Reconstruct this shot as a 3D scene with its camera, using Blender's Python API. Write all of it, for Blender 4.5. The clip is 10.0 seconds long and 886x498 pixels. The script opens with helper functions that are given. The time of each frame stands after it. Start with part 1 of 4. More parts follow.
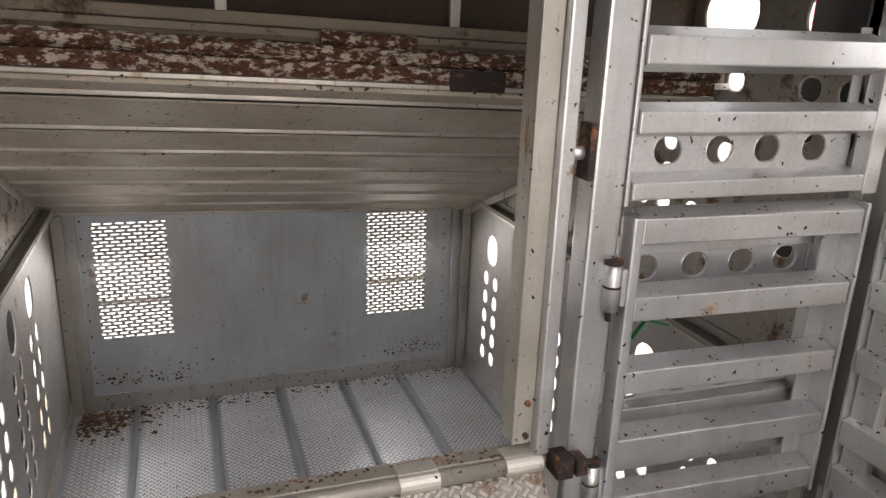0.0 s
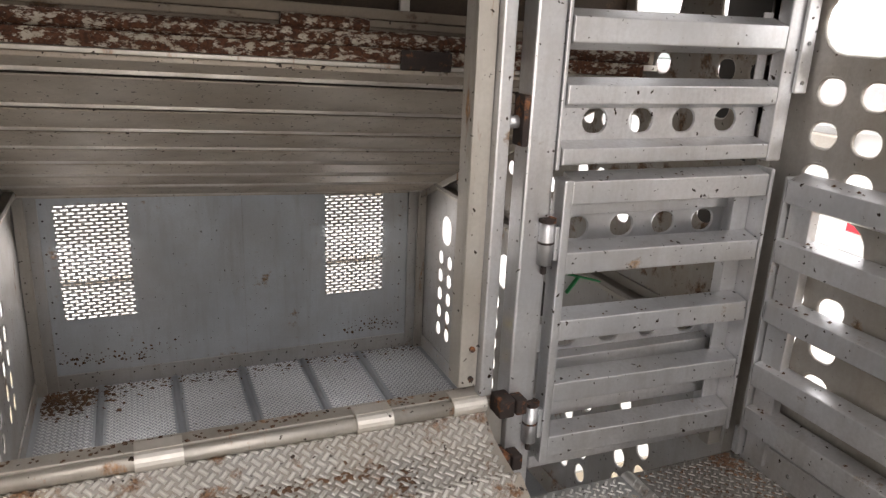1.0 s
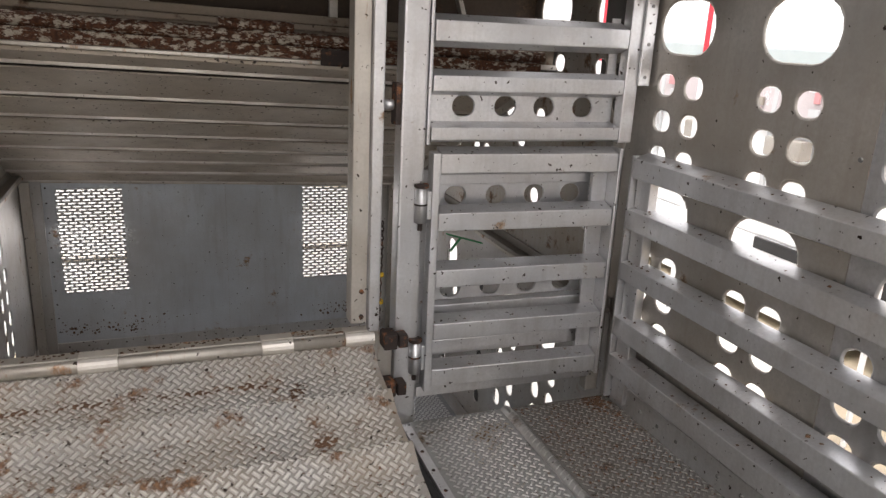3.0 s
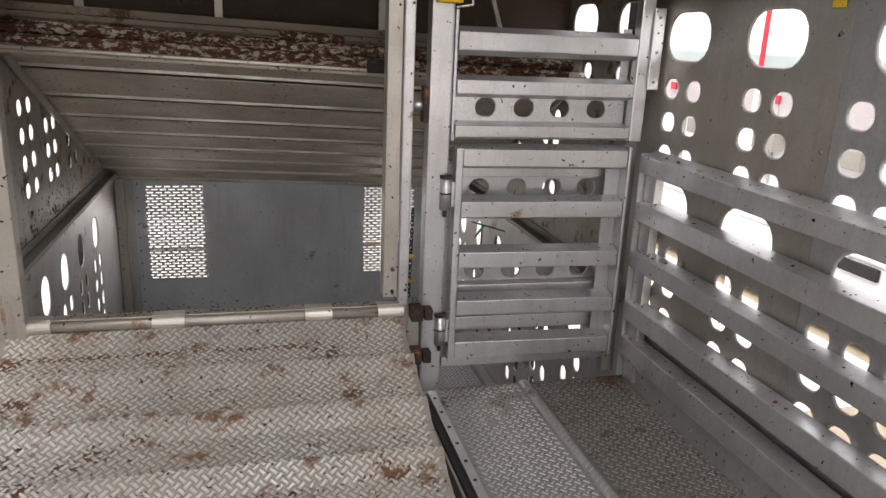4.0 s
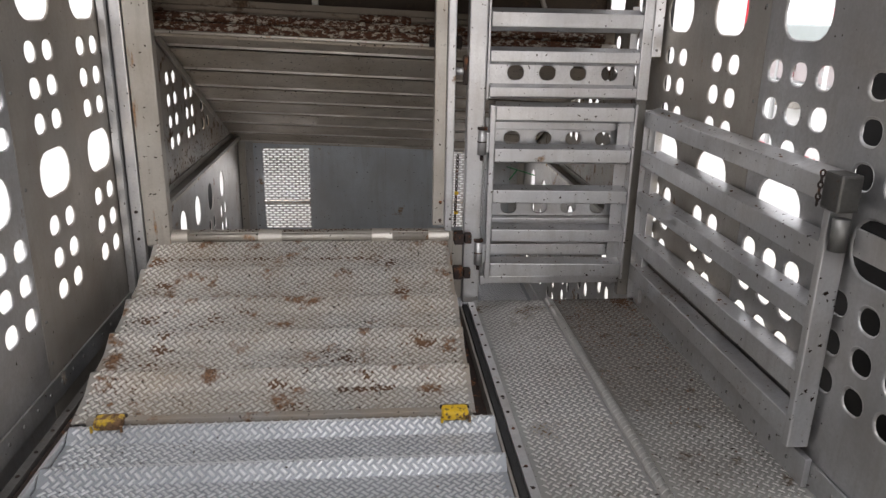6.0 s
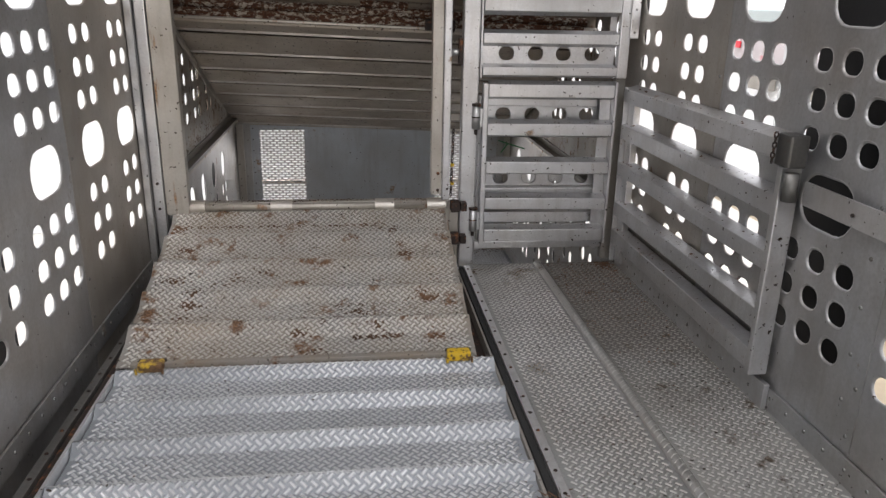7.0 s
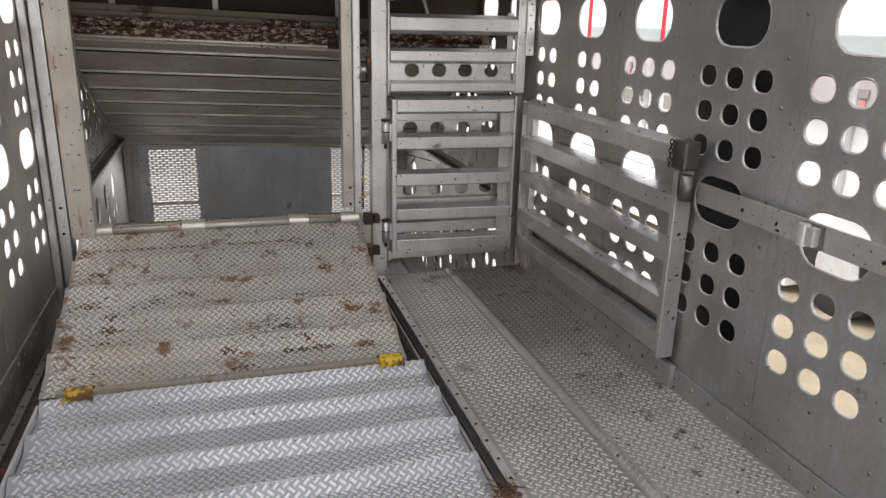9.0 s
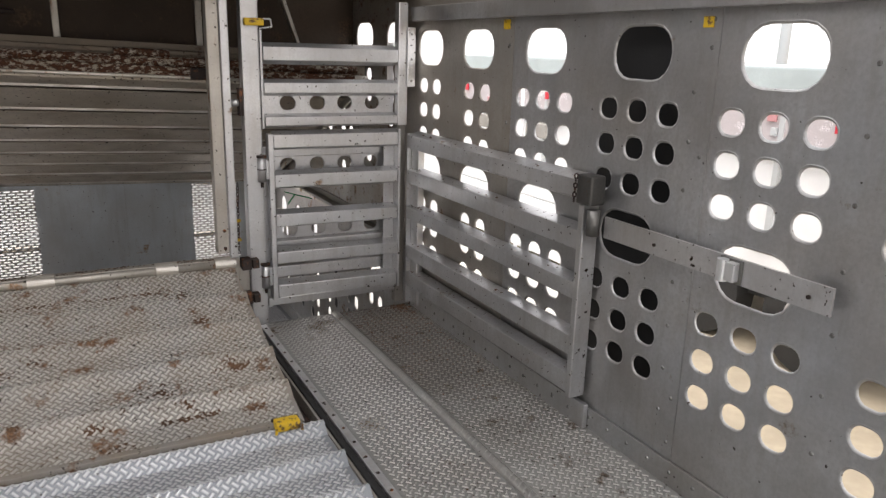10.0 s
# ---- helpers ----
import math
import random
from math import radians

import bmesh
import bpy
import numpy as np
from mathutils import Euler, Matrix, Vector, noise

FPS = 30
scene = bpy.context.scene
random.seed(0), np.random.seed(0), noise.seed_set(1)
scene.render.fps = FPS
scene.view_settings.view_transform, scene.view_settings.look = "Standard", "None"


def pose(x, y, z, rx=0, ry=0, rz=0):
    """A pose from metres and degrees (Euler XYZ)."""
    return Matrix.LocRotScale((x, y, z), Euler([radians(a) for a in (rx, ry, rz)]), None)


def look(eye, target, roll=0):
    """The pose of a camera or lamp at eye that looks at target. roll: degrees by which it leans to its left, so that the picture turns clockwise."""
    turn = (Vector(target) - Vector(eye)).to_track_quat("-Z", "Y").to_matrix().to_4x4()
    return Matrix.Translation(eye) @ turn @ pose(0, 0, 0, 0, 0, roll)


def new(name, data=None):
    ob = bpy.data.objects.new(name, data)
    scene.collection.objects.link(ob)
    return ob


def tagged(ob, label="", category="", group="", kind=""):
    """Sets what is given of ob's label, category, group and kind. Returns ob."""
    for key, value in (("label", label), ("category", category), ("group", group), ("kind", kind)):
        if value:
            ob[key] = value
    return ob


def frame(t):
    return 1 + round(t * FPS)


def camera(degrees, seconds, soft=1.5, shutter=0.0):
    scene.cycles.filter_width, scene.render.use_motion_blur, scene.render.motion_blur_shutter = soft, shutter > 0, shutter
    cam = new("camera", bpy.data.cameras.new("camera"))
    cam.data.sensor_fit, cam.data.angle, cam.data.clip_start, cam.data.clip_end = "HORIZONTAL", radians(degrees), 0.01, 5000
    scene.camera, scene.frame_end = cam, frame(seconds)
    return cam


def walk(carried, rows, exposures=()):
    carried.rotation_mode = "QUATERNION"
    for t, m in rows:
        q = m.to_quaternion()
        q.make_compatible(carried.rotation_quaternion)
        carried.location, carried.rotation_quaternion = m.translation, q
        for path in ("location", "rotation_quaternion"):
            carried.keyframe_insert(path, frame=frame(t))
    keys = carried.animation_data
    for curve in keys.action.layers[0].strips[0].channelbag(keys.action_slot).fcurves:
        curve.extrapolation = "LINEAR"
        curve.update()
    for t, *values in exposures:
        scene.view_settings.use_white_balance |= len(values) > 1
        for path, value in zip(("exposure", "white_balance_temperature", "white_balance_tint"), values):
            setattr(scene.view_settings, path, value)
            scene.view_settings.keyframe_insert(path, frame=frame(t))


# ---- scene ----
cam = camera(62.0, 10.0, soft=1.4)
PATH = [
    (0, (-0.537, -1.391, 1.398), (0.116, 0.404, 0.806), 2.2),
    (0.5, (-0.558, -1.482, 1.392), (0.147, 0.293, 0.798), 2.5),
    (1, (-0.584, -1.597, 1.371), (0.169, 0.155, 0.768), 2.6),
    (1.5, (-0.577, -1.693, 1.369), (0.21, 0.041, 0.76), 2.8),
    (2, (-0.491, -1.822, 1.362), (0.3, -0.085, 0.762), 3.1),
    (2.5, (-0.403, -2.009, 1.364), (0.355, -0.255, 0.774), 3.1),
    (4, (-0.266, -2.582, 1.365), (0.221, -0.723, 0.811), 2.5),
    (4.5, (-0.189, -2.797, 1.367), (0.191, -0.914, 0.811), 2.3),
    (5, (-0.168, -3.01, 1.375), (0.114, -1.114, 0.802), 1.9),
    (5.5, (-0.129, -3.19, 1.373), (0.085, -1.289, 0.788), 1.7),
    (6, (-0.084, -3.394, 1.374), (0.099, -1.498, 0.765), 1.2),
    (7.3, (-0.225, -3.788, 1.363), (0.038, -1.914, 0.716), 1.1),
    (7.5, (-0.224, -3.83, 1.366), (0.06, -1.96, 0.714), 1.1),
    (8, (-0.254, -3.94, 1.366), (0.103, -2.081, 0.721), 1.3),
    (8.5, (-0.304, -3.928, 1.369), (0.138, -2.08, 0.745), 1.3),
    (9, (-0.413, -3.814, 1.382), (0.141, -1.987, 0.786), 1.3),
    (9.5, (-0.486, -3.701, 1.376), (0.212, -1.912, 0.816), 1.3),
    (10, (-0.476, -3.557, 1.393), (0.433, -1.853, 0.871), 1.6),
]
walk(cam, [(t, look(eye, target, roll)) for t, eye, target, roll in PATH], [(0, 0.82, 6900, 15), (2.5, 0.5, 6820, 15), (4.5, 0.24, 6740, 15), (7, 0.05, 6600, 14), (10, 0.12, 6760, 14)])

# ---- world and light ----
world = bpy.data.worlds.new("overcast_sky")
scene.world = world
world.use_nodes = True
wn = world.node_tree.nodes
sky = wn.new("ShaderNodeTexSky")
sky.sky_type = "NISHITA"
sky.sun_disc = False
sky.sun_elevation, sky.sun_rotation = radians(62), radians(236)
sky.air_density, sky.dust_density = 1.2, 4.0
hue = wn.new("ShaderNodeHueSaturation")
hue.inputs["Saturation"].default_value = 0.2
hue.inputs["Value"].default_value = 4.0
world.node_tree.links.new(sky.outputs[0], hue.inputs["Color"])
clouds = wn.new("ShaderNodeMix")  # an even cloud layer before the clear sky
clouds.data_type = "RGBA"
clouds.inputs[0].default_value = 0.7
clouds.inputs[7].default_value = (11.0, 11.2, 11.4, 1.0)
world.node_tree.links.new(hue.outputs[0], clouds.inputs[6])
world.node_tree.links.new(clouds.outputs[2], wn["Background"].inputs["Color"])
wn["Background"].inputs["Strength"].default_value = 0.15

sun_data = bpy.data.lights.new("sun", "SUN")
sun_data.energy, sun_data.angle, sun_data.color = 1.0, radians(60), (1.0, 0.96, 0.9)
sun = new("sun", sun_data)
sun.matrix_world = look((-4.0, -2.6, 9), (0, 0, 0))

# Lamp added at the unseen rear end, standing in for daylight.
rear_lamp = bpy.data.lights.new("rear_end_fill", "AREA")
rear_lamp.shape, rear_lamp.size, rear_lamp.size_y = "RECTANGLE", 2.3, 1.6
rear_lamp.energy, rear_lamp.color = 9, (0.98, 0.99, 1.0)
rear = new("rear_end_fill", rear_lamp)
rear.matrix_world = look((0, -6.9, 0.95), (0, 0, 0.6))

# Lamp added overhead; the closed roof itself lets no daylight in.
overhead_lamp = bpy.data.lights.new("overhead_fill", "AREA")
overhead_lamp.shape, overhead_lamp.size, overhead_lamp.size_y = "RECTANGLE", 1.5, 3.4
overhead_lamp.energy, overhead_lamp.color = 36, (0.97, 0.985, 1.0)
over = new("overhead_fill", overhead_lamp)
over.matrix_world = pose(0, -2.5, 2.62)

for vx in (-0.847, 0.745):
    vent_light = bpy.data.lights.new("vent_daylight", "AREA")
    vent_light.shape, vent_light.size, vent_light.size_y = "RECTANGLE", 0.42, 0.74
    vent_light.energy, vent_light.color = 4.0, (1.0, 1.0, 1.0)
    vl = new("vent_daylight", vent_light)
    vl.matrix_world = look((vx, 3.12, -0.12), (vx, 2.1, -0.93))


# ---- materials ----
def material(name, base, rough=0.4, metal=0.0, var=0.12, dirt=(0.16, 0.09, 0.05), dirt_amount=0.0, dirt_scale=9.0,
             grain=90.0, bump=0.08, fleck=0.0, streak=0.0, film=0.0, film_scale=1.6, dirt_stretch=None, smear=0.0, worn_clean=None):
    m = bpy.data.materials.new(name)
    m.use_nodes = True
    nt = m.node_tree
    n, lk = nt.nodes, nt.links
    p = n["Principled BSDF"]
    tc = n.new("ShaderNodeTexCoord")

    def noise_tex(scale, detail=4.0, rough_=0.55, stretch=None):
        t = n.new("ShaderNodeTexNoise")
        t.inputs["Scale"].default_value, t.inputs["Detail"].default_value = scale, detail
        t.inputs["Roughness"].default_value = rough_
        if stretch:
            mp = n.new("ShaderNodeMapping")
            mp.inputs["Scale"].default_value = stretch
            lk.new(tc.outputs["Object"], mp.inputs["Vector"])
            lk.new(mp.outputs[0], t.inputs["Vector"])
        else:
            lk.new(tc.outputs["Object"], t.inputs["Vector"])
        return t.outputs["Fac"]

    def ramp(fac, a, b, lo=0.0, hi=1.0):
        r = n.new("ShaderNodeMapRange")
        r.inputs["From Min"].default_value, r.inputs["From Max"].default_value = a, b
        r.inputs["To Min"].default_value, r.inputs["To Max"].default_value = lo, hi
        lk.new(fac, r.inputs["Value"])
        return r.outputs[0]

    def mix(fac, a, b):
        x = n.new("ShaderNodeMix")
        x.data_type = "RGBA"
        if isinstance(fac, float):
            x.inputs[0].default_value = fac
        else:
            lk.new(fac, x.inputs[0])
        for s, v in ((6, a), (7, b)):
            if isinstance(v, tuple):
                x.inputs[s].default_value = (*v, 1)
            else:
                lk.new(v, x.inputs[s])
        return x.outputs[2]

    big, fine = noise_tex(2.3), noise_tex(grain, 3.0)
    lo = tuple(c * (1 - var) for c in base)
    hi = tuple(min(1, c * (1 + var)) for c in base)
    col = mix(ramp(big, 0.3, 0.7), lo, hi)
    col = mix(ramp(fine, 0.35, 0.75, 0.0, 0.5), col, tuple(c * (1 - 1.2 * var) for c in base))
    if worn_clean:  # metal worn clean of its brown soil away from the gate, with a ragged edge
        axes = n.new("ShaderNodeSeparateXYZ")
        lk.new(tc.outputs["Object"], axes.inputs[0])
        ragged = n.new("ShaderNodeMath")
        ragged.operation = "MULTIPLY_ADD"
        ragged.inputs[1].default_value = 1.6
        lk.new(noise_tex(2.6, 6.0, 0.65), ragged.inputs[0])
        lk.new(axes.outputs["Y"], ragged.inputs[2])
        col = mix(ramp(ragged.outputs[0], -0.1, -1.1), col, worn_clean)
    rough_out = ramp(noise_tex(5.0, 2.0, 0.4), 0.25, 0.75, max(0.29, rough - 0.06 - smear), max(0.36, rough + 0.1 + smear))
    mask = None
    if streak:
        s = ramp(noise_tex(4.0, 5.0, 0.6, (7.0, 7.0, 0.7)), 0.5, 0.8, 0.0, streak)
        col = mix(s, col, tuple(0.5 * c + 0.1 * d for c, d in zip(base, (1.0, 0.8, 0.55))))
    if film:
        fm = ramp(noise_tex(film_scale, 7.0, 0.62), 0.38, 0.68, 0.0, film)
        col = mix(fm, col, (0.3, 0.235, 0.165))
    if dirt_amount:
        edge = 0.66 - 0.3 * dirt_amount
        mask = ramp(noise_tex(dirt_scale, 9.0, 0.68, dirt_stretch), edge, edge + 0.07)
        col = mix(mask, col, mix(ramp(fine, 0.4, 0.6), dirt, tuple(min(1, 2.1 * c) for c in dirt)))
    if fleck:
        f = ramp(noise_tex(52.0, 2.0, 0.5), 0.76 - 0.1 * fleck, 0.79 - 0.1 * fleck)
        col = mix(f, col, (0.035, 0.022, 0.014))
    lk.new(col, p.inputs["Base Color"])
    if mask is not None:
        inv = ramp(mask, 0.0, 1.0, metal, 0.0)
        lk.new(inv, p.inputs["Metallic"])
        rr = n.new("ShaderNodeMath")
        rr.operation = "MAXIMUM"
        lk.new(rough_out, rr.inputs[0])
        lk.new(ramp(mask, 0.0, 1.0, 0.0, 0.85), rr.inputs[1])
        lk.new(rr.outputs[0], p.inputs["Roughness"])
    else:
        p.inputs["Metallic"].default_value = metal
        lk.new(rough_out, p.inputs["Roughness"])
    if bump:
        b = n.new("ShaderNodeBump")
        b.inputs["Strength"].default_value, b.inputs["Distance"].default_value = bump, 0.004
        if mask is not None:
            add = n.new("ShaderNodeMath")
            add.operation = "ADD"
            lk.new(fine, add.inputs[0])
            lk.new(mask, add.inputs[1])
            lk.new(add.outputs[0], b.inputs["Height"])
        else:
            lk.new(fine, b.inputs["Height"])
        lk.new(b.outputs[0], p.inputs["Normal"])
    return m


MUD = (0.13, 0.075, 0.04)
RUST = (0.14, 0.055, 0.022)
M_WALL = material("wall_aluminium", (0.53, 0.54, 0.555), 0.35, 0.8, 0.24, dirt=(0.16, 0.13, 0.1), dirt_amount=0.03, dirt_scale=7.0, fleck=0.4, streak=0.42, film=0.4, film_scale=1.9, smear=0.1)
M_WALLD = material("dusty_wall_aluminium", (0.47, 0.45, 0.42), 0.4, 0.65, 0.2, dirt=(0.15, 0.1, 0.06), dirt_amount=0.07, dirt_scale=8.0, fleck=0.5, streak=0.5, film=0.55, film_scale=1.6, smear=0.1)
M_PIT = material("pit_aluminium", (0.55, 0.55, 0.55), 0.5, 0.5, 0.12, dirt=(0.17, 0.11, 0.07), dirt_amount=0.2, dirt_scale=4.0, fleck=0.7, streak=0.5, film=0.55)
M_BAR = material("gate_aluminium", (0.7, 0.705, 0.72), 0.31, 0.82, 0.18, dirt=(0.17, 0.115, 0.075), dirt_amount=0.04, dirt_scale=8.0, fleck=0.7, streak=0.4, film=0.28, film_scale=2.6, smear=0.03)
M_PLATE = material("tread_plate_clean", (0.33, 0.35, 0.375), 0.45, 0.35, 0.12, fleck=0.35)
M_FLOOR = material("tread_plate_floor", (0.385, 0.39, 0.38), 0.42, 0.65, 0.2, dirt=(0.1, 0.075, 0.052), dirt_amount=0.16, dirt_scale=3.4, fleck=0.7, film=0.15)
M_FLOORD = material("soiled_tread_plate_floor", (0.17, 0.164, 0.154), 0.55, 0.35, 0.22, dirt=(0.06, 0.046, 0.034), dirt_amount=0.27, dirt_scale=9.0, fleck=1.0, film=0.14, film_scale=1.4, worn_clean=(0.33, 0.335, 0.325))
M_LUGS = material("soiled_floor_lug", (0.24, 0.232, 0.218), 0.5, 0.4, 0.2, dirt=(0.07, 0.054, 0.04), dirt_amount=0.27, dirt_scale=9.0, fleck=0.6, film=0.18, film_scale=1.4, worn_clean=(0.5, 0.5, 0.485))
M_DIRTY = material("tread_plate_soiled", (0.31, 0.295, 0.275), 0.55, 0.2, 0.14, dirt=(0.11, 0.06, 0.032), dirt_amount=0.3, dirt_scale=8.0, fleck=0.9, film=0.7, film_scale=3.0)
M_SLAT = material("slat_aluminium", (0.62, 0.55, 0.465), 0.6, 0.2, 0.18, dirt=(0.08, 0.05, 0.03), dirt_amount=0.1, dirt_scale=14.0, fleck=0.85, film=0.6, film_scale=2.4)
M_LIP = material("bright_lip_aluminium", (0.74, 0.7, 0.64), 0.42, 0.6, 0.14, fleck=0.6, film=0.35, film_scale=5.0)
M_DIM = material("grimy_aluminium", (0.36, 0.345, 0.32), 0.55, 0.4, 0.16, fleck=0.5, streak=0.4, film=0.4)
M_BROWN = material("brown_soiled_angle", (0.22, 0.18, 0.14), 0.6, 0.2, 0.2, dirt=(0.06, 0.035, 0.02), dirt_amount=0.35, dirt_scale=7.0, fleck=0.6, film=0.4, film_scale=3.0)
M_LUG = material("worn_lug_aluminium", (0.8, 0.81, 0.82), 0.28, 0.75, 0.1, fleck=0.4)
M_LUGC = material("clean_lug_aluminium", (0.71, 0.72, 0.735), 0.32, 0.7, 0.1, fleck=0.4)
M_LUGF = material("dull_lug_aluminium", (0.63, 0.63, 0.615), 0.36, 0.65, 0.14, dirt=(0.11, 0.08, 0.055), dirt_amount=0.22, dirt_scale=2.2, fleck=0.5, film=0.25)
M_LUGD = material("soiled_lug_aluminium", (0.7, 0.68, 0.64), 0.38, 0.65, 0.12, dirt=(0.11, 0.06, 0.032), dirt_amount=0.3, dirt_scale=8.0, fleck=0.7, film=0.4, film_scale=3.0)
M_POST = material("post_stained_aluminium", (0.55, 0.52, 0.47), 0.45, 0.7, 0.14, dirt=(0.2, 0.11, 0.055), dirt_amount=0.26, dirt_scale=5.0, fleck=0.7, streak=0.6, film=0.3, film_scale=4.0, dirt_stretch=(2.2, 2.2, 0.45))
M_RUST = material("flaking_rusty_pipe", (0.58, 0.53, 0.45), 0.6, 0.1, 0.25, dirt=(0.052, 0.0185, 0.0075), dirt_amount=0.8, dirt_scale=52.0, film=0.8, film_scale=9.0, dirt_stretch=(0.6, 1.2, 1.2), bump=0.35)
M_DULL = material("dark_brown_upper_panel", (0.075, 0.052, 0.036), 0.7, 0.2, 0.25, dirt=(0.05, 0.032, 0.02), dirt_amount=0.35, dirt_scale=5.0)
M_PITUP = material("brown_stained_aluminium", (0.42, 0.4, 0.37), 0.5, 0.5, 0.16, dirt=(0.1, 0.06, 0.035), dirt_amount=0.4, dirt_scale=8.0, fleck=0.8, streak=0.7, film=0.85, film_scale=2.2)
M_BULK = material("bulkhead_aluminium", (0.6, 0.64, 0.68), 0.45, 0.45, 0.12, dirt=(0.2, 0.13, 0.08), dirt_amount=0.14, dirt_scale=5.0, fleck=0.6, streak=0.4, film=0.32, film_scale=1.3)
M_DSTEEL = material("dark_worn_steel", (0.14, 0.137, 0.13), 0.4, 0.75, 0.3, dirt=(0.07, 0.04, 0.025), dirt_amount=0.2, dirt_scale=18.0, streak=0.4)
M_STEEL = material("worn_grey_steel", (0.24, 0.235, 0.225), 0.42, 0.8, 0.25, dirt=(0.09, 0.045, 0.025), dirt_amount=0.18, dirt_scale=22.0)
M_IRON = material("dark_rusted_iron", (0.06, 0.045, 0.04), 0.7, 0.5, 0.3, dirt=RUST, dirt_amount=0.4, dirt_scale=20.0)
M_RUBBER = material("black_rubber", (0.02, 0.02, 0.02), 0.7, 0.0, 0.3)
M_YELLOW = material("worn_yellow_paint", (0.75, 0.48, 0.02), 0.45, 0.0, 0.12, dirt=(0.09, 0.05, 0.025), dirt_amount=0.5, dirt_scale=30.0)
M_YELLOW2 = material("mostly_rusted_yellow_paint", (0.62, 0.4, 0.03), 0.5, 0.0, 0.15, dirt=(0.09, 0.05, 0.025), dirt_amount=0.75, dirt_scale=22.0)
M_DARKOUT = material("dark_outer_panel", (0.012, 0.012, 0.013), 0.6, 0.0, 0.2)
M_GROUND = material("dry_yard_ground", (0.4, 0.34, 0.25), 0.9, 0.0, 0.15, grain=12.0, bump=0.3)
M_CONC = material("pale_concrete", (0.62, 0.61, 0.57), 0.85, 0.0, 0.1, grain=20.0, bump=0.2)
M_WHITE = material("white_painted_sheet", (0.8, 0.81, 0.82), 0.5, 0.0, 0.05)
M_RED = material("red_paint", (0.6, 0.03, 0.05), 0.5, 0.0, 0.1)
M_PINK = material("faded_pink_paint", (0.55, 0.27, 0.28), 0.6, 0.0, 0.12)
M_FADED = material("faded_pale_paint", (0.46, 0.42, 0.43), 0.6, 0.0, 0.12, dirt=(0.35, 0.33, 0.34), dirt_amount=0.4, dirt_scale=4.0)
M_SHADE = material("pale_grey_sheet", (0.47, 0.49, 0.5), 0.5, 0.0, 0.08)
M_TEAL = material("pale_blue_sheet", (0.4, 0.46, 0.465), 0.5, 0.0, 0.1)
M_MUD = material("dried_mud", (0.13, 0.07, 0.038), 0.9, 0.0, 0.55, grain=60.0, bump=0.5)
M_GREEN = material("green_strap", (0.02, 0.25, 0.08), 0.6, 0.0, 0.15)


# ---- mesh helpers ----
def part(name, bm, mat, parent=None, label="", smooth=False):
    bmesh.ops.recalc_face_normals(bm, faces=bm.faces[:])
    me = bpy.data.meshes.new(name)
    bm.to_mesh(me)
    bm.free()
    me.materials.append(mat)
    if smooth:
        me.polygons.foreach_set("use_smooth", [True] * len(me.polygons))
    ob = new(name, me)
    ob.parent = parent
    if label:
        ob["label"] = label
    return ob


def raw(name, verts, faces, mat, parent=None, kind="", label=""):
    me = bpy.data.meshes.new(name)
    me.from_pydata(verts, [], faces)
    me.materials.append(mat)
    ob = new(name, me)
    ob.parent = parent
    return tagged(ob, label, kind=kind)


def thing(name, label, category, group="", kind="", at=(0, 0, 0)):
    ob = new(name)
    ob.empty_display_size = 0.05
    return tagged(ob, label, category, group, kind)


def box(bm, x0, x1, y0, y1, z0, z1, bevel=0.0):
    c = ((x0 + x1) / 2, (y0 + y1) / 2, (z0 + z1) / 2)
    r = bmesh.ops.create_cube(bm, size=1.0, matrix=Matrix.Translation(c) @ Matrix.Diagonal((abs(x1 - x0), abs(y1 - y0), abs(z1 - z0), 1)))
    if bevel:
        edges = list({e for v in r["verts"] for e in v.link_edges})
        bmesh.ops.bevel(bm, geom=edges, offset=bevel, segments=2, affect="EDGES", profile=0.6)
    return bm


def boxm(*a, **k):
    return box(bmesh.new(), *a, **k)


def rod(bm, a, b, r, sides=14, cap=True):
    a, b = Vector(a), Vector(b)
    d = b - a
    m = Matrix.Translation((a + b) / 2) @ d.to_track_quat("Z", "Y").to_matrix().to_4x4()
    bmesh.ops.create_cone(bm, cap_ends=cap, segments=sides, radius1=r, radius2=r, depth=d.length, matrix=m)
    return bm


def beam(bm, a, b, w, h, bevel=0.003):
    """A straight bar of rectangular section from a to b."""
    a, b = Vector(a), Vector(b)
    d = b - a
    m = Matrix.Translation((a + b) / 2) @ d.to_track_quat("Z", "Y").to_matrix().to_4x4() @ Matrix.Diagonal((w, h, d.length, 1))
    r = bmesh.ops.create_cube(bm, size=1.0, matrix=m)
    if bevel:
        edges = list({e for v in r["verts"] for e in v.link_edges})
        bmesh.ops.bevel(bm, geom=edges, offset=bevel, segments=2, affect="EDGES", profile=0.6)
    return bm


def oblong(cu, cv, w, h, n=5):
    """Corner points of a rounded oblong round (cu, cv)."""
    r = min(w, h) * 0.47
    pts = []
    for k, (su, sv) in enumerate(((1, 1), (-1, 1), (-1, -1), (1, -1))):
        for i in range(n):
            a = math.pi / 2 * (k + i / (n - 1))
            pts.append((cu + su * (w / 2 - r) + r * math.cos(a), cv + sv * (h / 2 - r) + r * math.sin(a)))
    return pts


